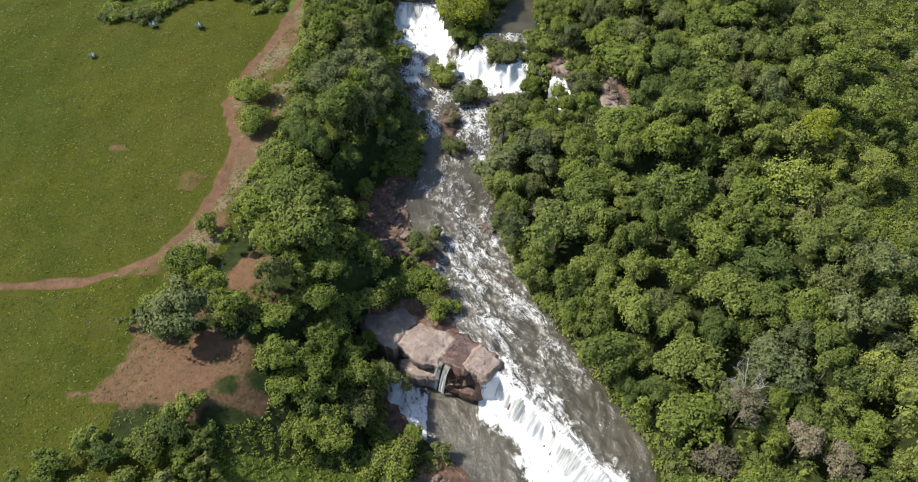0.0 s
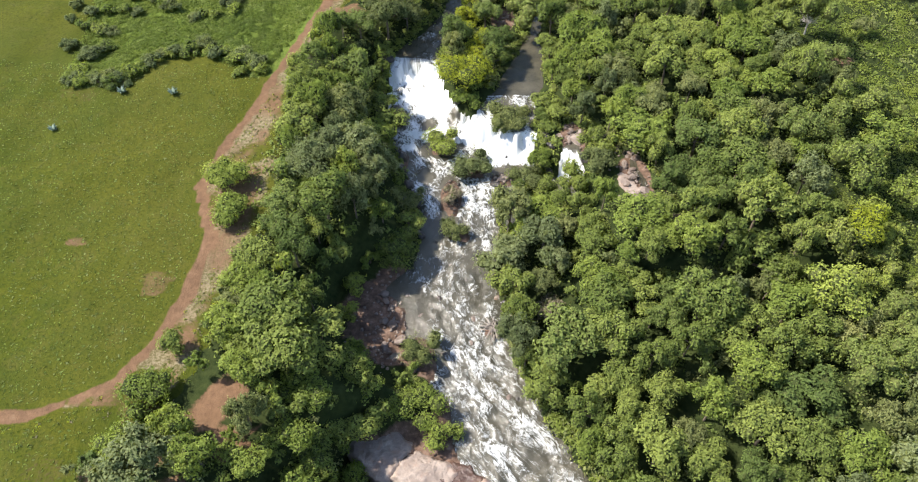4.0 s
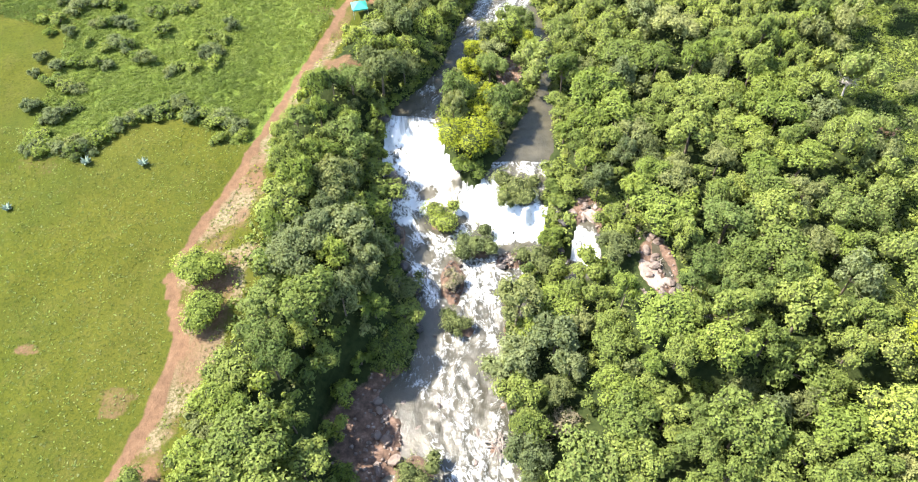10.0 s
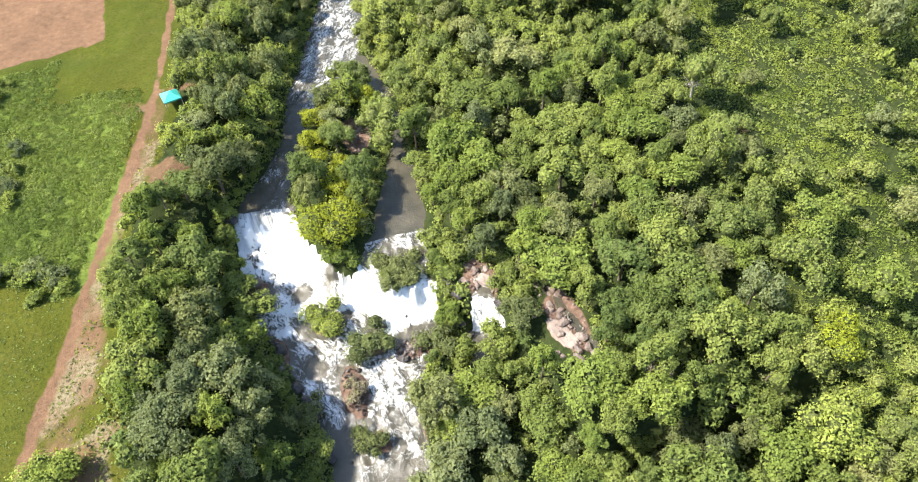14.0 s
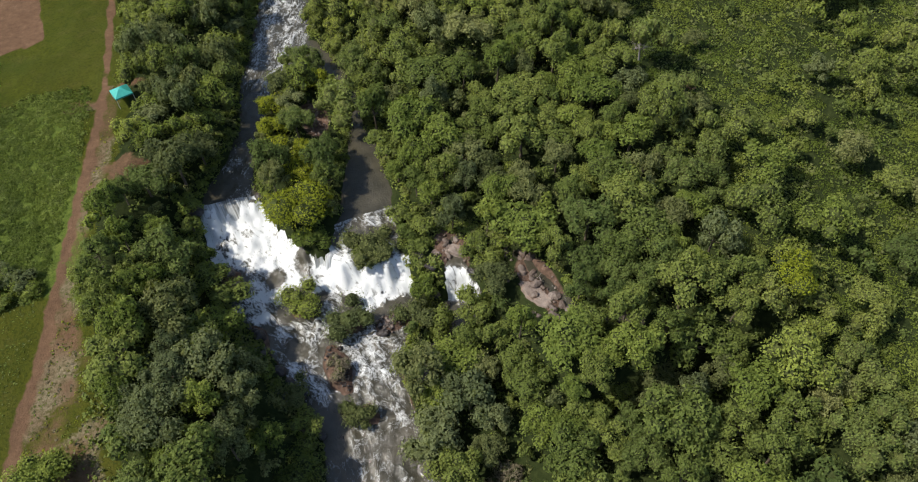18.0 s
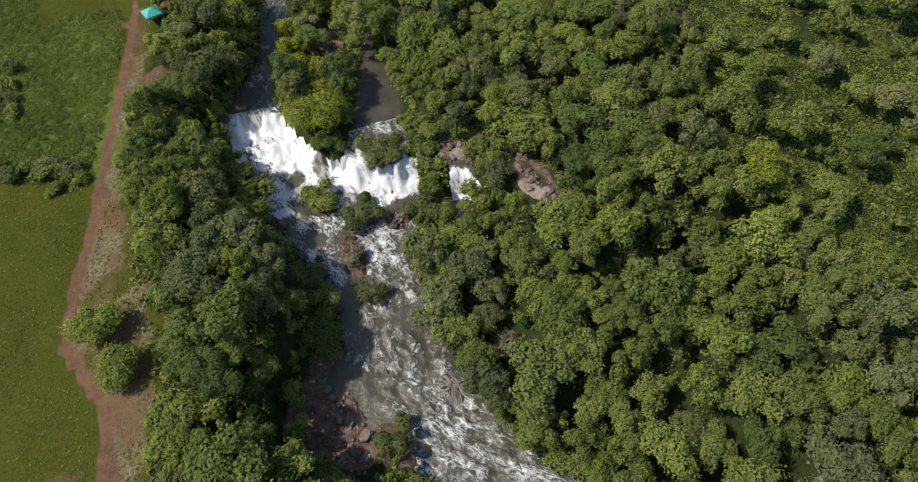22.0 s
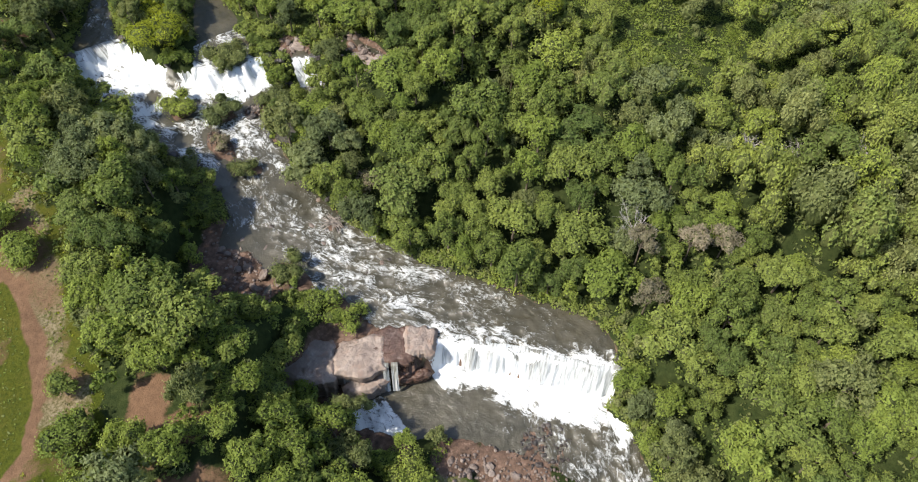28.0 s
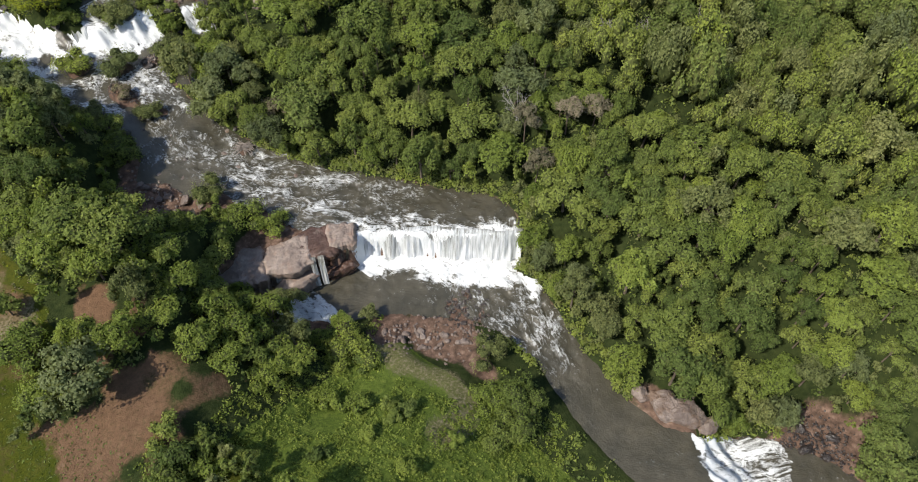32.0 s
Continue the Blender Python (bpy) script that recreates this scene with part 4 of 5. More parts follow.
# ---- trees ----
def crown_sets(seed, R, H, z0, lobes, leaf, count, spread=0.8):
    """Leaf sprays, the inner cores of a crown and where its limbs end: R radius, H depth, z0 height of its underside."""
    rs = np.random.RandomState(seed)
    m = int(np.clip(lobes // 3, 4, 11))
    k = np.arange(m)
    w = 2.39996 * k + rs.uniform(-0.7, 0.7, m)
    far = spread * R * 0.98 * np.sqrt((k + 0.25) / m) * rs.uniform(0.75, 1.25, m)
    rr = R * rs.uniform(0.24, 0.44, m) * (9.0 / max(m, 6)) ** 0.3 * (0.8 / spread) ** 0.6
    top = z0 + H * (0.80 - 0.42 * (far / R) ** 2 + rs.uniform(-0.17, 0.12, m))
    flat = np.clip(0.30 * H / rr, 0.65, 1.1)
    cs = np.stack([np.cos(w) * far, np.sin(w) * far, np.maximum(top - rr * flat * 0.4, z0 + 0.25 * H)], 1)
    n = int(count * 2.2)
    pick = rs.choice(m, n, p=rr ** 2 / (rr ** 2).sum())
    d = rs.normal(0, 1, (n, 3))
    d[:, 2] = np.where(rs.rand(n) < 0.8, np.abs(d[:, 2]), d[:, 2])
    d /= np.linalg.norm(d, axis=1)[:, None]
    bumpy = np.zeros(n)
    for _ in range(4):
        q = rs.normal(0, 3.2, 3)
        bumpy += 0.11 * np.sin(d @ q + pick * 1.7 + rs.uniform(0, 6.28))
    reach = rs.uniform(0.80, 1.10, n) + np.where(rs.rand(n) < 0.10, rs.uniform(0.1, 0.35, n), 0) + bumpy
    stretch = np.stack([np.ones(m), np.ones(m), flat], 1)
    p = cs[pick] + d * (rr[pick] * reach)[:, None] * stretch[pick]
    inside = np.zeros(n, bool)
    for c, r, f in zip(cs, rr, flat):
        inside |= (((p - c) / np.array([1, 1, f])) ** 2).sum(1) < (0.70 * r) ** 2
    p, d = p[~inside][:count], d[~inside][:count]
    cards = leaf_cards(p, d + np.array([0, 0, 0.35]), leaf, rs)
    # filler lumps inside the crown, coloured dark as painted shade
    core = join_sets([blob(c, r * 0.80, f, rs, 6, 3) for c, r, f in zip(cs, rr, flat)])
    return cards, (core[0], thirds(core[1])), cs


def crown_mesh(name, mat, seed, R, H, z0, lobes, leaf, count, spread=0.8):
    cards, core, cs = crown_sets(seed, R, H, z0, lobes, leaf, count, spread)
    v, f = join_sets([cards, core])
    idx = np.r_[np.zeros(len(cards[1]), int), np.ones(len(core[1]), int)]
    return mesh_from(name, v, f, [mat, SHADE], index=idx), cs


def trunk_mesh(name, seed, height, r, cs, mat=BARK):
    rs = random.Random(seed)
    lean = (rs.uniform(-0.5, 0.5), rs.uniform(-0.5, 0.5))
    top = height * 0.62
    pts = [(lean[0] * (k / 4) ** 2, lean[1] * (k / 4) ** 2, -0.5 + (top + 0.5) * k / 4) for k in range(5)]
    sets = [tube(pts, [r * (1.35 - 0.8 * k / 4) for k in range(5)], 6)]
    for c in cs[:7]:
        a = pts[3]
        mid = ((a[0] + c[0]) / 2, (a[1] + c[1]) / 2, (a[2] + c[2]) / 2 - 0.15)
        sets.append(tube([a, mid, tuple(c)], [r * 0.5, r * 0.35, r * 0.12], 5))
    v, f = join_sets(sets)
    return mesh_from(name, v, f, [mat], smooth_faces=True)


def make_tree(name, label, category, group, leafs, seed, R, height, lobes, leaf, count, low=0.35, spread=0.8, trunk_r=0.16):
    """One tree at the origin, with its trunk and crown."""
    H, z0 = height * (1 - low), height * low
    cm, cs = crown_mesh("crown", LEAF[leafs], seed, R, H, z0, lobes, leaf, count, spread)
    tm = trunk_mesh("trunk", seed, height, trunk_r, cs)
    ob = new(name)
    tagged(ob, label, category, group)
    part("trunk", tm, ob)
    part("crown", cm, ob)
    return ob


COLOURS = {"dark": "dark green", "mid": "green", "light": "fresh green", "olive": "olive green", "grey": "grey-green"}
PROTO = {}
for kind, R, hgt, lob, cnt in (("dark", 3.5, 7.6, 30, 1230), ("mid", 3.5, 7.2, 28, 1230), ("light", 3.4, 6.8, 26, 1230), ("olive", 3.4, 7.0, 34, 1230), ("grey", 3.5, 7.2, 32, 1230)):
    for k in range(3):
        PROTO[kind, k] = make_tree("broadleaf_tree", f"{COLOURS[kind]} broadleaf tree with a lumpy crown in the forest", "tree", "forest trees", kind,
                                   100 + 17 * k + len(kind) * 31 + ord(kind[0]), R * (0.92 + 0.08 * k), hgt * (1.06 - 0.06 * k), lob + 3 * k, 0.165, int(cnt * 1.75), 0.2)
spent = set()


def plant(proto, x, y, turn, size, tall, z, name, label, group):
    m = Matrix.LocRotScale((x, y, z), Euler((0, 0, turn)), None)
    if proto in spent:
        ob = copy_thing(PROTO[proto], m)
    else:
        ob = PROTO[proto]
        spent.add(proto)
        ob.matrix_basis = m
    ob.scale = (size, size, size * tall)
    ob.name = name
    tagged(ob, label, "tree", group)
    return ob


# landmark trees and bushes: kind, x, y, size, height factor, name, label, group
TREES_FIXED = []


def fixed(kind, x, y, R, top, name, label, group, z=None, lobes=12, leaf=0.21, count=1100, low=0.15, spread=0.8):
    """A single tree or bush of its own shape, its top at the given height."""
    z = land_at(x, y) if z is None else z
    R *= 1.3
    lobes = int(lobes * 1.7)
    ob = make_tree(name, label, name.split("_")[-1], group, kind, int(abs(x * 13 + y * 7)) + 900, R, max(1.6, (top - z) * 1.02), lobes, leaf * 0.72, int(count * 2.0), low, spread, 0.05 + 0.03 * R)
    ob.matrix_basis = pose(x, y, z - 0.1, 0, 0, (x * 37 + y * 11) % 360)
    TREES_FIXED.append((x, y, R))
    return ob


fixed("light", -37.8, 99.6, 3.3, 9.4, "round_bush", "big round green bush beside the red track", "bushes by the track", count=1700, lobes=22, low=0.0, spread=0.58)
fixed("light", -35.6, 92.6, 2.6, 8.2, "round_bush", "round green bush beside the red track", "bushes by the track", count=1300, lobes=18, low=0.0, spread=0.58)
fixed("mid", -38.9, 68.8, 1.9, 6.9, "round_bush", "small green bush between track and trees", "bushes by the track", count=500, lobes=8, low=0.05, spread=0.58)
fixed("light", -40.4, 62.2, 3.0, 6.4, "round_bush", "fresh green bush beside the track fork", "bushes by the track", count=900, lobes=14, low=0.05, spread=0.58)
fixed("light", -42.5, 55.0, 2.6, 5.6, "round_bush", "fresh green bush on the pasture edge", "bushes by the track", count=800, lobes=12, low=0.05, spread=0.58)
fixed("yellow", 0.6, 131.6, 5.2, 6.4, "yellow_tree", "bright yellow-green tree on the rock above the falls", "trees in the river", lobes=20, count=1700, low=0.1, spread=0.66)
for bx, by, bt in [(-16.0, 140.5, 4.0), (-15.8, 136.6, 3.0), (-15.2, 131.6, 1.6)]:
    fixed("mid", bx, by, 1.7, bt, "riverside_bush", "green bush hanging over the edge of the falls", "bushes in the river", count=600, lobes=10, low=0.03)
fixed("light", 0.8, 126.4, 2.2, 2.4, "island_bush", "fresh green bush under the yellow-green tree", "bushes in the river", count=800, low=0.02)
fixed("light", 1.2, 129.2, 2.4, 3.6, "island_bush", "fresh green bush under the yellow-green tree", "bushes in the river", count=800, low=0.02)
fixed("light", -3.3, 118.2, 3.2, -1.2, "island_bush", "round green bush on a rock in the rapids", "bushes in the river", count=800, low=0.05)
fixed("olive", 9.0, 122.0, 3.7, 2.4, "island_bush", "olive green bush on the lip of the falls", "bushes in the river", count=900, low=0.05)
fixed("grey", 2.7, 112.2, 3.3, -1.4, "island_bush", "thin grey-green bush among wet boulders", "bushes in the river", count=600, leaf=0.2)
fixed("olive", 12.6, 108.6, 2.6, -1.2, "island_bush", "olive bush on the stony river bank", "bushes in the river", count=700)
fixed("brown", -1.6, 105.8, 1.7, -3.2, "island_bush", "dry brown scrub on a mid-river rock", "bushes in the river", count=450, leaf=0.2)
fixed("mid", -8.6, 97.8, 2.7, -1.2, "island_bush", "round green bush overhanging the rapids", "bushes in the river", count=900, lobes=14, low=0.05)
fixed("mid", -11.0, 91.6, 3.0, -0.8, "island_bush", "broad green bush overhanging the rapids", "bushes in the river", count=1000, lobes=16, low=0.05)
fixed("olive", -8.8, 103.8, 2.4, -1.8, "island_bush", "olive green bush overhanging the rapids", "bushes in the river", count=800, lobes=14, low=0.05)
fixed("olive", -0.9, 97.6, 2.3, -3.2, "island_bush", "olive scrub on a mid-river rock", "bushes in the river", count=550, leaf=0.18)
fixed("olive", -5.6, 74.0, 3.1, -2.8, "island_bush", "thin olive bush on the red river shelf", "bushes in the river", count=600, leaf=0.18)
fixed("light", -7.3, 65.0, 3.6, -2.8, "island_bush", "fresh green bush behind the brown ledge", "bushes in the river", count=1100, lobes=16, low=0.05)
fixed("light", -2.9, 61.8, 2.3, -3.8, "island_bush", "small fresh green bush behind the brown ledge", "bushes in the river", count=700, low=0.05)
fixed("olive", 8.6, 119.6, 1.7, 1.0, "island_bush", "olive green bush hanging over the falls", "bushes in the river", count=700, low=0.02)
fixed("light", 7.6, 120.6, 1.4, 1.4, "island_bush", "fresh green bush on the lip of the falls", "bushes in the river", count=500, low=0.02)
for bx, by, br, bt in [(15.6, 121.5, 1.7, 2.6), (16.6, 118.2, 1.7, 2.2), (16.4, 124.6, 2.0, 3.4), (24.4, 113.4, 2.2, 5.2), (24.6, 109.6, 2.2, 4.6), (15.2, 106.4, 1.8, -0.6), (18.2, 121.0, 2.0, 3.6)]:
    fixed("olive" if br < 1.7 else "mid", bx, by, br, bt, "island_bush", "green bush on the wet rock beside the falls", "bushes in the river", count=600, low=0.02)
fixed("purple", 68.0, 126.8, 3.0, 10.2, "reddish_bush", "reddish brown bush on the open slope", "bushes on the slope", count=700)
fixed("yellow", 60.0, 87.3, 2.8, 12.2, "yellow_tree", "yellow-green tree standing out of the forest", "forest trees", count=900, low=0.4, spread=0.66)
fixed("olive", 4.3, 21.4, 2.8, -9.8, "spit_tree", "thin olive tree on the stony spit", "trees on the spit", count=600, leaf=0.18, low=0.45)
fixed("light", -10.0, 37.0, 3.5, -7.0, "spit_tree", "fresh green tree on the grassy spit", "trees on the spit", count=1200, lobes=16, low=0.08)
fixed("light", -6.6, 42.6, 1.3, -9.6, "spit_tree", "small fresh green tree over the pool", "trees on the spit", count=450)
fixed("mid", 0.2, 12.0, 3.6, -7.5, "spit_tree", "bright green tree over the lower river", "trees on the spit", count=1200, lobes=16, low=0.08)
fixed("mid", -5.0, 11.4, 2.8, -8.6, "spit_tree", "green tree leaning over the grassy spit", "trees on the spit", count=1000, lobes=14, low=0.08)
fixed("light", -1.6, 16.5, 2.6, -8.8, "spit_tree", "green tree on the lower spit", "trees on the spit", count=1000, lobes=14, low=0.08)
fixed("olive", -2.6, 40.4, 1.3, -10.2, "island_bush", "small olive bush standing in the pool", "bushes in the river", count=300, leaf=0.2)

for k, (x, y, top, R) in enumerate([(3.6, 139.5, 5.0, 2.7), (0.6, 146, 5.0, 2.4), (1.4, 152, 5.2, 2.2), (2.6, 158, 5.2, 2.2), (5.4, 144.5, 4.0, 2.2), (12.5, 162, 4.6, 2.2)]):
    fixed("yellow", x, y, R, top, "bamboo_bush", "pale yellow-green feathery bush between the channels", "bushes between the channels", count=900, lobes=16, low=0.05)
for x, y, top in [(38.0, 41.0, 4.5), (43.5, 36.0, 4.5), (33.0, 34.5, 1.5), (47.5, 33.0, 4.0)]:
    fixed("brown", x, y, 2.0, top, "dry_tree", "half-bare brownish tree among green crowns", "dry trees", count=900, lobes=18, low=0.3)
fixed("brown", 13.9, 81.2, 2.5, -3.0, "dry_brush", "dry straw-brown brush on the river bank", "dry brush", count=700, low=0.02)
fixed("olive", -10.6, 50.6, 2.4, -5.6, "riverside_tree", "olive tree standing before the brown ledge", "riverside trees", count=1100, lobes=18)
fixed("grey", -24.0, 101.0, 4.0, 11.4, "riverside_tree", "broad grey-green tree in the belt along the river", "riverside trees", count=1800, lobes=34, low=0.3)

for x, y, top, kind in [(-19.0, 57.0, 0.6, "mid"), (-16.4, 51.6, -1.4, "light"), (-20.2, 63.4, 2.2, "light"), (-14.6, 67.4, 0.2, "light"), (-16.4, 68.6, 2.4, "mid"), (-20.2, 52.2, 2.2, "light"), (-14.2, 48.4, -0.6, "light"), (-21.4, 57.4, 4.4, "light"), (-20.0, 46.6, 2.2, "light"), (-14.6, 43.4, -2.4, "olive"), (-24.6, 48.6, 4.0, "light"), (-26.4, 53.4, 5.6, "light")]:
    fixed(kind, x, y, 2.7, top, "riverside_tree", f"{COLOURS[kind]} tree beside the brown ledge", "riverside trees", count=1000, lobes=18, low=0.2)

for x, y, top in [(-15.6, 73.4, -2.2), (-16.8, 85.6, -1.6), (-14.4, 70.4, -2.4), (-14.8, 90.2, -2.0), (-17.4, 79.6, -1.0)]:
    fixed("light", x, y, 1.6, top, "riverside_bush", "fresh green bush at the edge of the red river shelf", "bushes in the river", count=500, lobes=12, low=0.03)

for x, y, top, kind in [(-24.2, 44.5, 0.2, 'light'), (-20.3, 43.6, 0.2, 'mid'), (-20.6, 40.0, -1.2, 'light'), (-16.8, 40.0, -1.6, 'light')]:
    fixed(kind, x, y, 2.5, top, "riverside_tree", f"{COLOURS[kind]} tree on the slope above the spit", "riverside trees", count=1000, lobes=18, low=0.15)

for k, (x, y, r) in enumerate([(-35, 40, 1.7), (-36.8, 37.6, 1.9), (-33, 36.4, 1.7), (-34.6, 33.4, 1.8), (-39.5, 35, 2.0), (-43, 33.6, 1.6), (-46.4, 35.4, 1.7), (-49.6, 32.4, 2.0), (-41, 30.2, 1.9), (-37.4, 29.4, 1.6), (-30.6, 32.2, 1.5), (-45, 28.4, 2.0), (-52.6, 29.6, 1.8), (-33.4, 27.6, 1.7)]):
    kind = ("mid", "dark", "mid", "light")[k % 4]
    fixed(kind, x, y, r, land_at(x, y) + 1.7 + 0.6 * r, "slope_shrub", f"{COLOURS[kind]} shrub on the weedy slope", "shrubs on the slope", count=520, lobes=12, low=0.03)

rg = random.Random(31)
for k in range(20):
    x, y = rg.uniform(-29, -9), rg.uniform(3, 34)
    r = rg.uniform(0.9, 1.8)
    kind = ("mid", "light", "dark", "mid", "light")[k % 5]
    fixed(kind, x, y, r, land_at(x, y) + 0.8 + 0.8 * r, "spit_bush", f"{COLOURS[kind]} bush in the tall grass of the spit", "bushes on the spit", count=420, lobes=10, low=0.02)

# places that stay open: x, y, radius x, radius y
CLEAR = [(-3.5, 57.5, 10.5, 7.5), (-4, 46, 7, 7), (-12.2, 79.8, 9.0, 11.2), (-1, 28, 7, 11), (4, 26, 7, 7), (29.0, 102.6, 4.2, 8.0), (13.4, 78.4, 3.6, 5.6), (19.6, 109.0, 3.6, 4.4), (20.8, 115.5, 2.6, 4.6), (9.2, 151, 3.4, 6.5), (12.4, 131, 5.4, 10), (1.0, 127.5, 5.0, 6.5), (15, -4, 3.0, 6), (27.5, -24.5, 7, 5.6), (-32, 60.5, 4.6, 5.5), (-20.4, 162.5, 3.4, 6.0), (-23.2, 147.5, 4.2, 4.6), (-33, 45, 7.5, 6.5), (77.0, 26.5, 4.0, 4.5)]
rt = random.Random(11)
cells = {}


def free(x, y, r, k):
    cx, cy = int(x // 8), int(y // 8)
    for i in range(cx - 1, cx + 2):
        for j in range(cy - 1, cy + 2):
            for px, py, pr in cells.get((i, j), ()):
                if math.hypot(px - x, py - y) < (pr + r) * k:
                    return False
    return True


for x, y, r in TREES_FIXED:
    cells.setdefault((int(x // 8), int(y // 8)), []).append((x, y, r))



def within_plan(x, y):
    """The stretch of land that is planted tree by tree."""
    return -36 + 0.25 * abs(x - 16) < y < 216 - 0.25 * max(0, x - 10)


cand = [(rt.uniform(-48, 125), rt.uniform(-45, 215)) for _ in range(16000)]
cand = [(x, y) for x, y in cand if within_plan(x, y)]
cxy = np.array(cand)
c_sd = river(cxy[:, 0], cxy[:, 1])[0]
c_pd, c_ps = path_side(cxy[:, 0], cxy[:, 1])
c_z = land(cxy[:, 0], cxy[:, 1], c_sd)
clump = fbm(cxy[:, 0] / 14, cxy[:, 1] / 14, 2)


def grow(r_min, r_span, k_left, k_right):
    """Trees of radius r_min and up wherever the forest has room for them."""
    out = []
    for (x, y), s, p, ps_, z, cl in zip(cand, c_sd, c_pd, c_ps, c_z, clump):
        r = r_min + r_span * rt.random() ** 1.6
        left = x < 0 and not (y > 140 and x > -3)
        if s < (0.3 + r * 0.3 if x < 2 else 0.1 * r):
            continue
        if any(math.hypot((x - a) / c, (y - b) / d) < 1 for a, b, c, d in CLEAR):
            continue
        if left:
            if y > 52 and (ps_ < 0 or p < belt_gap(y) + r * 0.85):
                continue
            if y <= 52 and (x < -33 + 0.35 * (y - 40) or y < 40 - (x + 10) * 0.25 and x > -31):
                continue
        else:
            edge_x = np.interp(y, [55, 80, 110, 155, 215], [60, 65, 66, 70, 72]) + 14 * (cl - 0.5)
            if y > 55 and x > edge_x and rt.random() < 0.97:
                continue
            if y < 30 and x < 10:
                continue
        if not free(x, y, r, k_left if left else k_right * (0.86 if y < 32 else 1.0)):
            continue
        cells.setdefault((int(x // 8), int(y // 8)), []).append((x, y, r))
        out.append((x, y, z, r, cl, left))
    return out


trees = grow(2.4, 3.0, 0.57, 0.57)
saplings = grow(1.3, 0.9, 0.54, 0.66)

# the trees along the water and the belt stand as single things, those deeper in the forest are joined
trees.sort(key=lambda t: (not (t[5] and t[1] < 150), max(0.0, t[0] - 12 - 0.12 * abs(t[1] - 60)) + (60 if t[1] > 150 else 0) + (500 if t[5] else 0)))
n_left = sum(t[5] and t[1] < 150 for t in trees)
cut = min(n_left, 260)
near, rest = trees[:cut] + trees[n_left:n_left + 300], trees[cut:n_left] + trees[n_left + 300:]
def kin(x, y):
    """Neighbours tend to be of one kind."""
    return min(0.999, max(0.0, 0.5 + 1.25 * (float(vnoise(x / 7.5, y / 7.5)) - 0.5) + rt.uniform(-0.22, 0.22)))


for x, y, z, r, cl, left in near:
    q = kin(x, y)
    if left:
        if y < 76:
            q = (0.48 if y < 62 else 0.38) + 0.5 * q
        kind = "dark" if q < 0.16 else "mid" if q < 0.54 else "light" if q < 0.82 else "olive" if q < 0.92 else "grey"
    else:
        kind = "dark" if q < 0.16 else "mid" if q < 0.58 else "light" if q < 0.80 else "olive" if q < 0.93 else "grey"
    size = r / 3.4
    plant((kind, rt.randrange(3)), x, y, rt.uniform(0, 6.28), size, rt.uniform(0.75, 1.35) / max(0.8, size) ** 0.5, z - 0.2,
          "riverside_tree" if left else "broadleaf_tree",
          f"{COLOURS[kind]} tree in the belt along the river" if left else f"{COLOURS[kind]} broadleaf tree with a lumpy crown in the forest",
          "riverside trees" if left else "forest trees")

# trees further off, joined
def joined(name, label, stand, H, lobes, leaf, count, mats):
    """Many trees as one mass of crowns."""
    shapes = [crown_sets(3000 + k, 1.0, H, 0.0, lobes, leaf, count) for k in range(9)]
    large = [crown_sets(3100 + k, 1.0, H, 0.0, lobes, leaf * 0.76, int(count * 1.6)) for k in range(9)]
    sets, idx, tint = [], [], []
    for n, (x, y, z, r, cl, left) in enumerate(stand):
        shade = 1.1 * (float(vnoise(x / 6.5 + 60, y / 6.5)) - 0.5) + rt.uniform(-0.2, 0.2)
        cards, cores, cs = (large if r > 3.4 else shapes)[n % 9]
        a = rt.uniform(0, 6.28)
        c, s = math.cos(a) * r, math.sin(a) * r
        k = int(kin(x, y) * len(mats))
        h = r * (rt.uniform(1.0, 2.1) if y < 45 and x > 10 else rt.uniform(0.8, 1.5))
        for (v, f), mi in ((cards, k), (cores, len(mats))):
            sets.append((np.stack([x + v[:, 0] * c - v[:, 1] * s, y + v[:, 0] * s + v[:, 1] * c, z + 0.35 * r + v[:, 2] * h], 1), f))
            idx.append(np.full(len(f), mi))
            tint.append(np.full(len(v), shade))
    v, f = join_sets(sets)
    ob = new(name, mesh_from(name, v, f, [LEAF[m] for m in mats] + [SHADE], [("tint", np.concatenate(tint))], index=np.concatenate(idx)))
    return tagged(ob, label, "woods", kind="stuff")


joined("woodland", "mixed green woodland on the slope beyond the river", rest, 1.65, 27, 0.054, 1080, ["dark", "dark", "mid", "mid", "olive", "mid", "light", "grey", "light"])
joined("understory", "young green trees filling the gaps of the forest", saplings, 2.1, 12, 0.115, 270, ["mid", "light", "dark", "olive", "mid"])


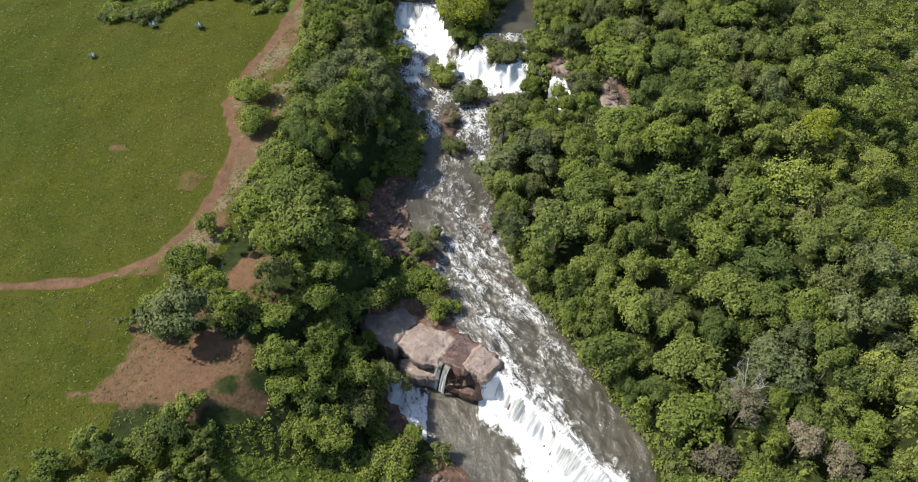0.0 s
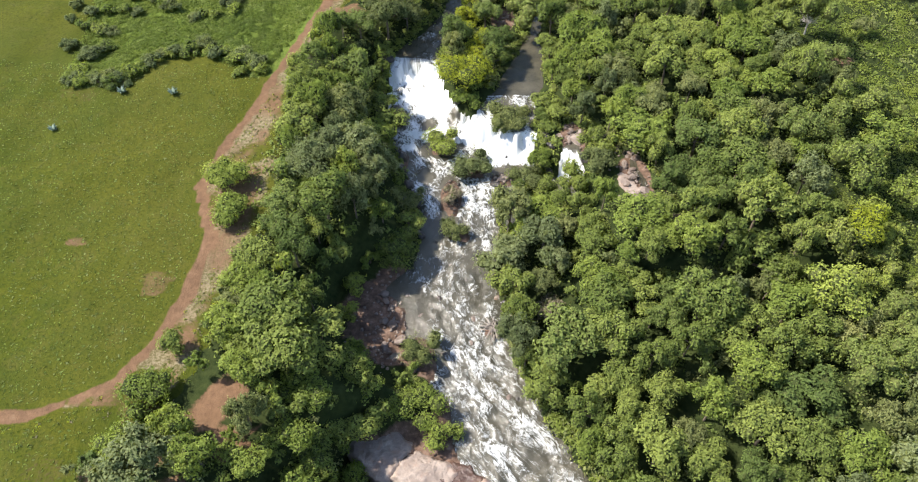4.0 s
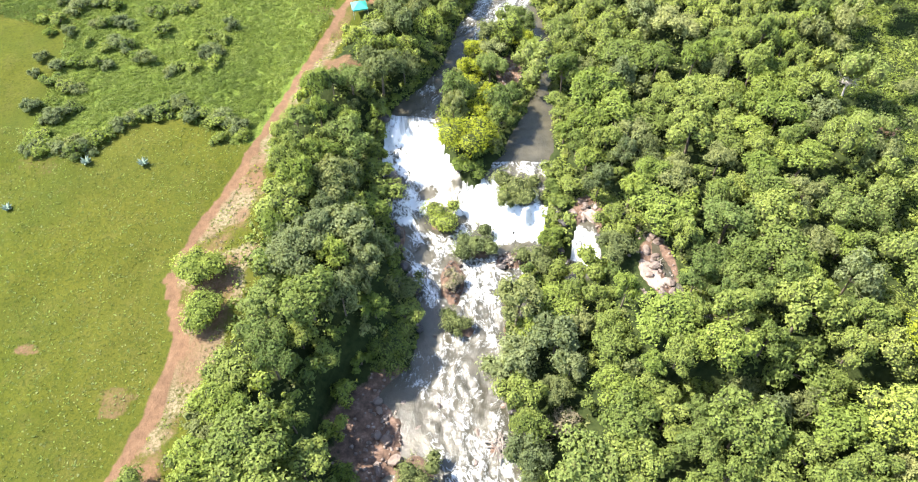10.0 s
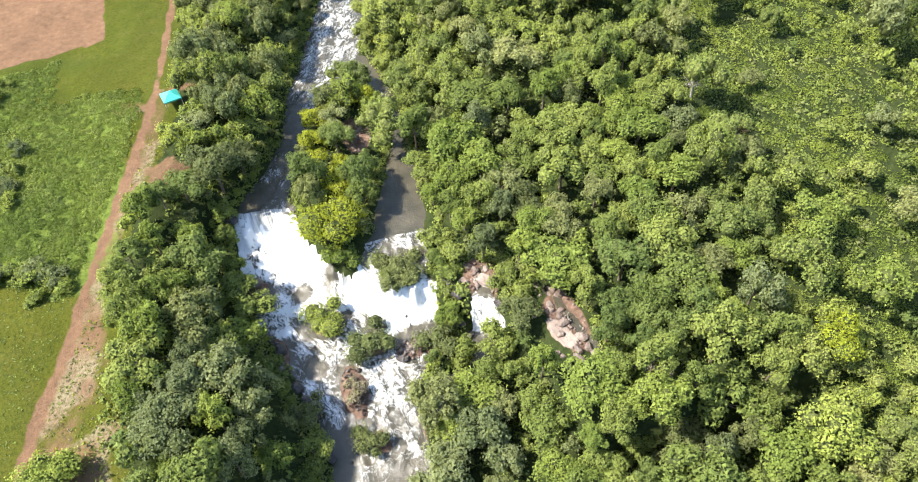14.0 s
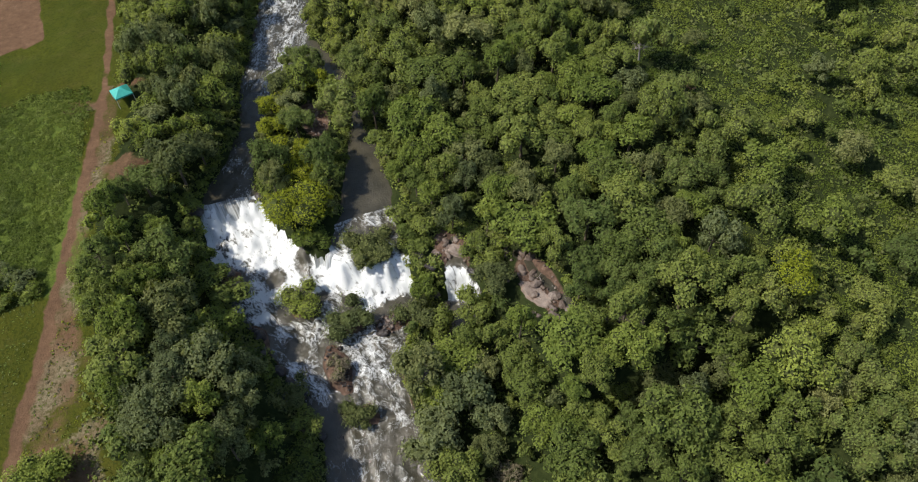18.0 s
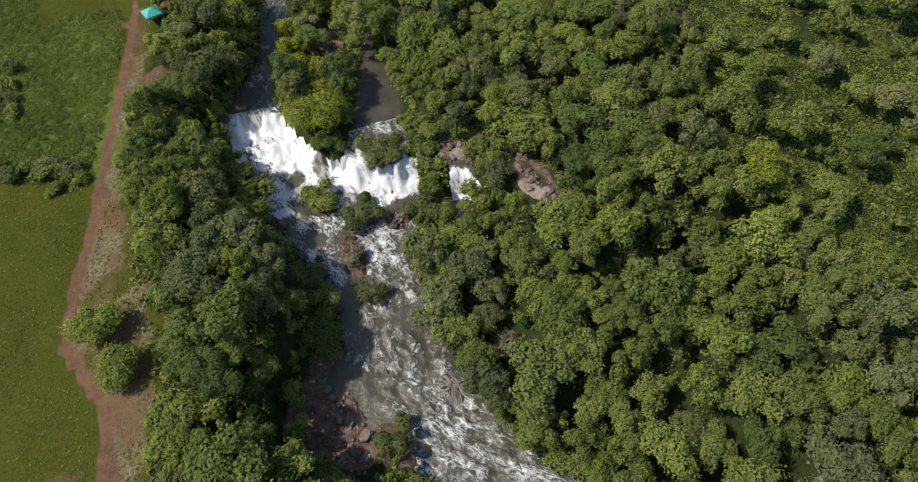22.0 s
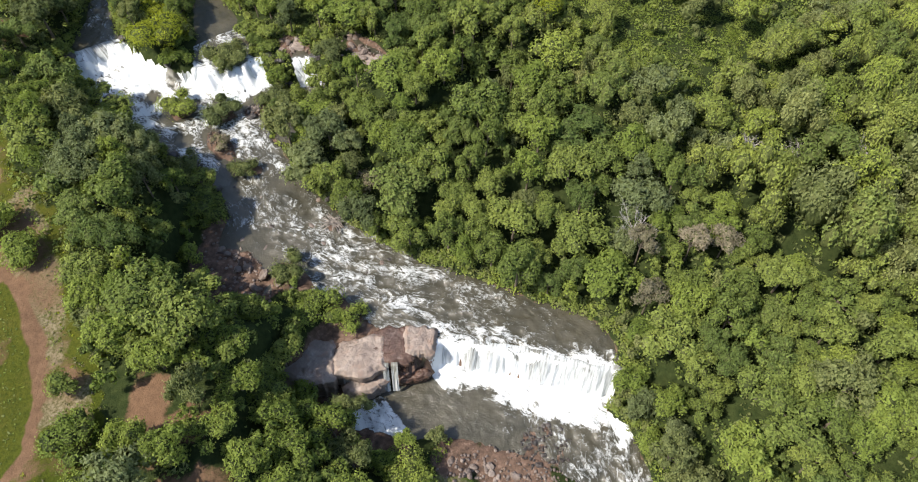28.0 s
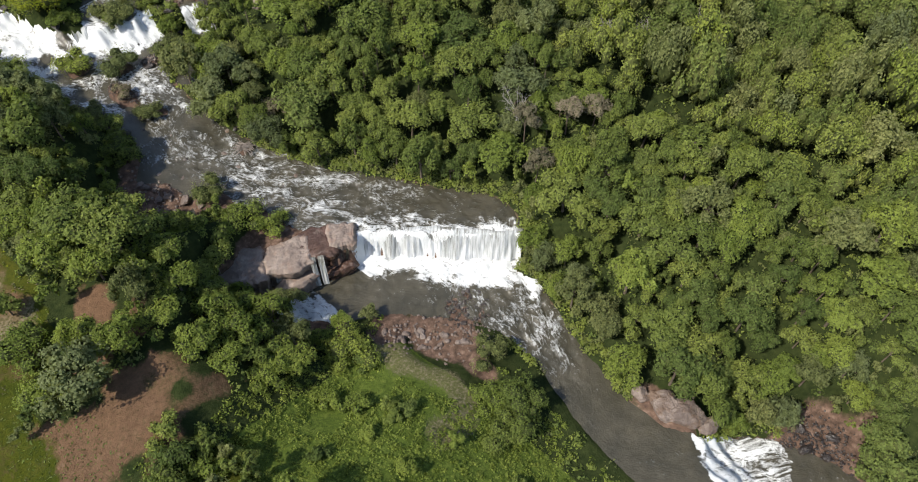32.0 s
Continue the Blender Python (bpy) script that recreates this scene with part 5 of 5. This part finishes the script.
def thicket(name, label, category, pts, size, leaf, per, mats, seed, flat=0.7, rise=0.4, drift=0.0):
    """Many low bushes as one mass: pts x, y, z."""
    r = np.random.RandomState(seed)
    pts = np.asarray(pts)
    n = len(pts)
    rad = size * r.uniform(0.5, 1.3, n)
    who = np.repeat(np.arange(n), per)
    d = r.normal(0, 1, (n * per, 3))
    d[:, 2] = np.abs(d[:, 2])
    d /= np.linalg.norm(d, axis=1)[:, None]
    p = pts[who] + d * (rad[who] * r.uniform(0.6, 1.05, n * per))[:, None] * np.array([1, 1, flat])
    v, f = leaf_cards(p, d + np.array([0, 0, rise]), leaf, r)
    pick = r.randint(0, len(mats), n)[who]
    shade = r.uniform(-0.4, 0.4, n) * (1 - drift) + drift * 2.2 * (fbm(pts[:, 0] / 11, pts[:, 1] / 11, 3) - 0.5)
    shade = np.repeat(shade[who], 3)
    ob = new(name, mesh_from(name, v, f, [LEAF[m] for m in mats], [("tint", shade)], index=pick))
    return tagged(ob, label, category, kind="stuff")


def scatter(n, x0, x1, y0, y1, rule, seed):
    r = np.random.RandomState(seed)
    x, y = r.uniform(x0, x1, n), r.uniform(y0, y1, n)
    s = river(x, y)[0]
    p, side = path_side(x, y)
    m = rule(x, y, s, p, side)
    for a, b, c, d in CLEAR:
        m &= np.hypot((x - a) / c, (y - b) / d) > 1
    x, y = x[m], y[m]
    return np.stack([x, y, land(x, y, s[m])], 1)


thicket("undergrowth", "dark undergrowth between the trees", "bushes", scatter(8800, -34, 120, -35, 215, lambda x, y, s, p, side: (s > 0.8) & ((x > -5) | ((side > 0) & (p > 7) & (y > 40))) & ~((x < -2) & (y < 40)), 1),
        1.5, 0.27, 18, ["dark", "mid", "olive", "mid"], 2)
thicket("scrub", "low bright green scrub on the open slope", "bushes", scatter(5600, 54, 140, 50, 215, lambda x, y, s, p, side: (x > 59 + 0.06 * (y - 60) + 10 * (fbm(x / 9, y / 9, 2) - 0.5)), 3),
        1.7, 0.14, 62, ["grass", "grass", "light"], 4, 0.36, 1.2, 0.75)
thicket("weeds", "tall green weeds and low bushes on fallow land", "bushes", scatter(11500, -98, -27, 119, 188, lambda x, y, s, p, side: (side < 0) & (p > 1.8) & (x > -73 - 0.15 * (y - 125) - 22 * smooth(158, 166, y)) & (y > field_edge(x)) & (y < np.where(x < -42, 186, 171) + 3 * np.sin(x / 7.0)), 5),
        0.85, 0.15, 36, ["grass", "grass", "grass", "mid"], 6, 0.5, 0.9, 0.6)
rb = random.Random(77)
shrubs = []
for k in range(30):                              # along the field's southern edge
    x = -72 + 38.5 * k / 29
    shrubs.append((x, float(field_edge(x)) + rb.uniform(0.6, 4.0), rb.uniform(1.0, 1.9)))
for cx, cy, n, w in [(-67, 153.5, 9, 3.6), (-54.7, 146, 4, 1.6), (-46, 151.7, 5, 2.2), (-50.8, 158, 4, 2.5), (-72, 135, 7, 3.0), (-75, 146, 6, 3.0), (-38, 131, 6, 2.6), (-62, 166, 8, 4), (-72, 172, 10, 5), (-84, 174, 9, 5), (-58, 176, 8, 4), (-78, 160, 7, 4)]:
    for k in range(n):
        shrubs.append((rb.gauss(cx, w), rb.gauss(cy, w), rb.uniform(0.9, 2.0)))
for k, (x, y, r) in enumerate(shrubs):
    if path_side(np.array([x]), np.array([y]))[0][0] > 2.6:
        kind = ("mid", "grey", "light", "mid", "grey", "olive")[k % 6]
        fixed(kind, x, y, r, land_at(x, y) + 0.5 + 0.9 * r, "field_shrub", f"{COLOURS[kind]} shrub among the fallow weeds", "shrubs in the fallow field", count=280, lobes=12, low=0.02)
thicket("bank_shrubs", "bright green shrubs and tall grass on the spit", "bushes", scatter(8500, -40, 4, -30, 40, lambda x, y, s, p, side: (s > 1.5) & (np.hypot((x + 39) / 10, (y - 47) / 7) > 1) & (np.hypot((x + 4.6) / 2.0, (y - 26) / 8) > 1) & (fbm(x / 5, y / 5, 3) > 0.36), 7),
        0.55, 0.14, 16, ["light", "grass", "light", "light"], 8, 0.55)
thicket("bank_scrub", "scrubby bushes along the water's edge", "bushes", scatter(26000, -24, 40, -30, 200, lambda x, y, s, p, side: (s > -0.35) & (s < 2.4) & ~((x < 8) & (y < 36)) & ~((x < 6) & (y > 48) & (y < 66)), 9),
        0.95, 0.2, 30, ["mid", "olive", "light", "mid"], 10, 0.8)

thicket("strip_weeds", "dry yellowish weeds along the red track", "weeds", scatter(9000, -60, -18, 55, 175, lambda x, y, s, p, side: (side > 0) & (p > 1.2) & (p < belt_gap(y) + 1.0) & (fbm(x / 3, y / 3, 3) > 0.47), 17),
        0.32, 0.10, 10, ["olive", "light", "yellow", "brown", "mid"], 18, 0.5)

# pasture grass: small tufts over the near meadow
tp = scatter(22000, -95, -36, 25, 130, lambda x, y, s, p, side: ((side < 0) | (y < 60)) & (p > 1.7), 12)
r = np.random.RandomState(13)
n = len(tp)
h = r.uniform(0.04, 0.11, n)
a = r.uniform(0, 6.28, n)
w = r.uniform(0.08, 0.2, n)
o = np.stack([np.cos(a) * w, np.sin(a) * w, np.zeros(n)], 1)
l = r.normal(0, 0.12, (n, 3)) * np.array([1, 1, 0.1]) + np.array([0, 0, 1]) * h[:, None]
v = np.stack([tp - o, tp + o, tp + o * 0.6 + l, tp - o * 0.6 + l], 1).reshape(-1, 3)
tufts = new("grass_tufts", mesh_from("grass_tufts", v, np.arange(n * 4).reshape(n, 4), [LEAF["mid"], LEAF["dark"], LEAF["olive"]], index=r.randint(0, 3, n)))
tagged(tufts, "short green grass tufts and weeds on the pasture", "grass", kind="stuff")


# ---- dead trees, driftwood, agaves and the gazebo ----
def bare_tree(name, label, x, y, height, seed, z=None):
    rs = random.Random(seed)
    z = land_at(x, y) if z is None else z
    ob = new(name)
    ob.matrix_basis = pose(x, y, z - 0.2)
    tagged(ob, label, "dead tree", "dead trees")
    p0 = (0, 0, 0)
    p1 = (rs.uniform(-0.3, 0.3), rs.uniform(-0.3, 0.3), height * 0.5)
    part("trunk", mesh_from("trunk", *tube([p0, (p1[0] * 0.5, p1[1] * 0.5, height * 0.25), p1], [0.2, 0.17, 0.13]), [DEAD], smooth_faces=True), ob)
    for k in range(14):
        w = 2 * math.pi * k / 14 + rs.uniform(-0.3, 0.3)
        ln = height * rs.uniform(0.16, 0.34)
        base = (p1[0] * 0.8, p1[1] * 0.8, height * rs.uniform(0.38, 0.5))
        tip = (base[0] + math.cos(w) * ln * 0.75, base[1] + math.sin(w) * ln * 0.75, base[2] + ln * rs.uniform(0.5, 0.9))
        mid = tuple((a + b) / 2 + rs.uniform(-0.2, 0.2) for a, b in zip(base, tip))
        sets = [tube([base, mid, tip], [0.07, 0.045, 0.015], 4)]
        for j in range(16):
            f = rs.uniform(0.35, 1)
            s = tuple(a + (b - a) * f for a, b in zip(mid, tip))
            e = tuple(c + rs.gauss(0, 0.6) + (0, 0, 0.3)[i] for i, c in enumerate(s))
            sets.append(tube([s, e], [0.022, 0.008], 3))
        part("branch", mesh_from("branch", *join_sets(sets), [DEAD], smooth_faces=True), ob)
    return ob


for x, y, top in [(38.5, 43.4, 7.2), (76.4, 28.6, 11.0), (63.6, 42.3, 8.5), (67.0, 137.0, 12.4), (68, 36, 9.0)]:
    bare_tree("dead_tree", "bleached bare dead tree rising above the green canopy", x, y, max(6.0, top - land_at(x, y)), int(x))


DRIFT = plain("drift_wood", (0.10, 0.08, 0.065), (0.33, 0.28, 0.24), 6.0, 0.85, 0.3)


def driftwood(x, y, z, seed, n=9, spread=2.4):
    rs = random.Random(seed)
    ob = new("driftwood")
    ob.matrix_basis = pose(x, y, z)
    tagged(ob, "tangle of bleached driftwood branches caught in the rapids", "driftwood", "driftwood")
    for k in range(n):
        w = rs.uniform(0, 6.28)
        a = (math.cos(w) * spread * rs.uniform(0.3, 1), math.sin(w) * spread * rs.uniform(0.3, 1), rs.uniform(-0.2, 0.3))
        w += math.pi + rs.uniform(-0.7, 0.7)
        c = (math.cos(w) * spread * rs.uniform(0.3, 1), math.sin(w) * spread * rs.uniform(0.3, 1), rs.uniform(0.2, 1.0))
        mid = tuple((p + q) / 2 + rs.uniform(-0.3, 0.4) for p, q in zip(a, c))
        part("branch", mesh_from("branch", *tube([a, mid, c], [0.11, 0.08, 0.03], 5), [DRIFT], smooth_faces=True), ob)


driftwood(5.0, 78.4, land_at(5.0, 78.4) + 0.5, 4, 26, 2.4)
driftwood(9.6, 79.0, land_at(9.6, 79.0) + 0.6, 6, 16, 3.0)
driftwood(30.0, 104.0, land_at(30.0, 104.0) + 0.3, 8, 5, 1.4)


AGAVE = plain("agave_skin", (0.09, 0.13, 0.09), (0.19, 0.24, 0.18), 3.0, 0.5, 0.1)


def agave(x, y, r):
    rs = random.Random(int(x * 3))
    ob = new("agave")
    ob.matrix_basis = pose(x, y, land_at(x, y))
    tagged(ob, "pale blue-green agave rosette standing in the pasture", "agave", "agaves in the pasture")
    for k in range(14):
        w, up = 2.4 * k, 0.35 + 0.08 * k
        L = r * rs.uniform(0.8, 1.1)
        p = [(0, 0, 0.05), (math.cos(w) * L * 0.5, math.sin(w) * L * 0.5, L * 0.4 * up + 0.1), (math.cos(w) * L * 0.9, math.sin(w) * L * 0.9, L * 0.75 * up + 0.1)]
        part("leaf", mesh_from("leaf", *tube(p, [0.10, 0.17, 0.02], 4), [AGAVE], smooth_faces=True), ob)


for x, y, r in [(-52.3, 121.3, 1.15), (-61.6, 121.5, 1.05), (-70.5, 111.5, 0.9)]:
    agave(x, y, r)

GX, GY = -21.0, 166.0
GZ = land_at(GX, GY)
gazebo = new("gazebo")
gazebo.matrix_basis = pose(GX, GY, GZ, 0, 0, 15)
tagged(gazebo, "small teal canvas gazebo on four posts beside the track", "gazebo")
hw, eave, peak = 1.55, 2.1, 3.0
bm = bmesh.new()
ring = [bm.verts.new((sx * hw, sy * hw, eave)) for sx, sy in ((-1, -1), (1, -1), (1, 1), (-1, 1))]
low = [bm.verts.new((v.co.x, v.co.y, eave - 0.25)) for v in ring]
crest_ring = [bm.verts.new((sx * hw * 0.3, sy * hw * 0.3, peak - 0.18)) for sx, sy in ((-1, -1), (1, -1), (1, 1), (-1, 1))]
tip = bm.verts.new((0, 0, peak))
for k in range(4):
    k2 = (k + 1) % 4
    bm.faces.new((low[k], low[k2], ring[k2], ring[k]))
    bm.faces.new((ring[k], ring[k2], crest_ring[k2], crest_ring[k]))
    bm.faces.new((crest_ring[k], crest_ring[k2], tip))
me = bpy.data.meshes.new("canopy")
bm.to_mesh(me)
bm.free()
me.materials.append(TEAL)
canopy = part("canopy", me, gazebo, "teal canvas roof")
post_me = mesh_from("post", *tube([(0, 0, -0.1), (0, 0, eave)], [0.035, 0.03], 6), [METAL], smooth_faces=True)
for sx, sy in ((-1, -1), (1, -1), (1, 1), (-1, 1)):
    part("post", post_me, gazebo).location = (sx * hw * 0.95, sy * hw * 0.95, 0)
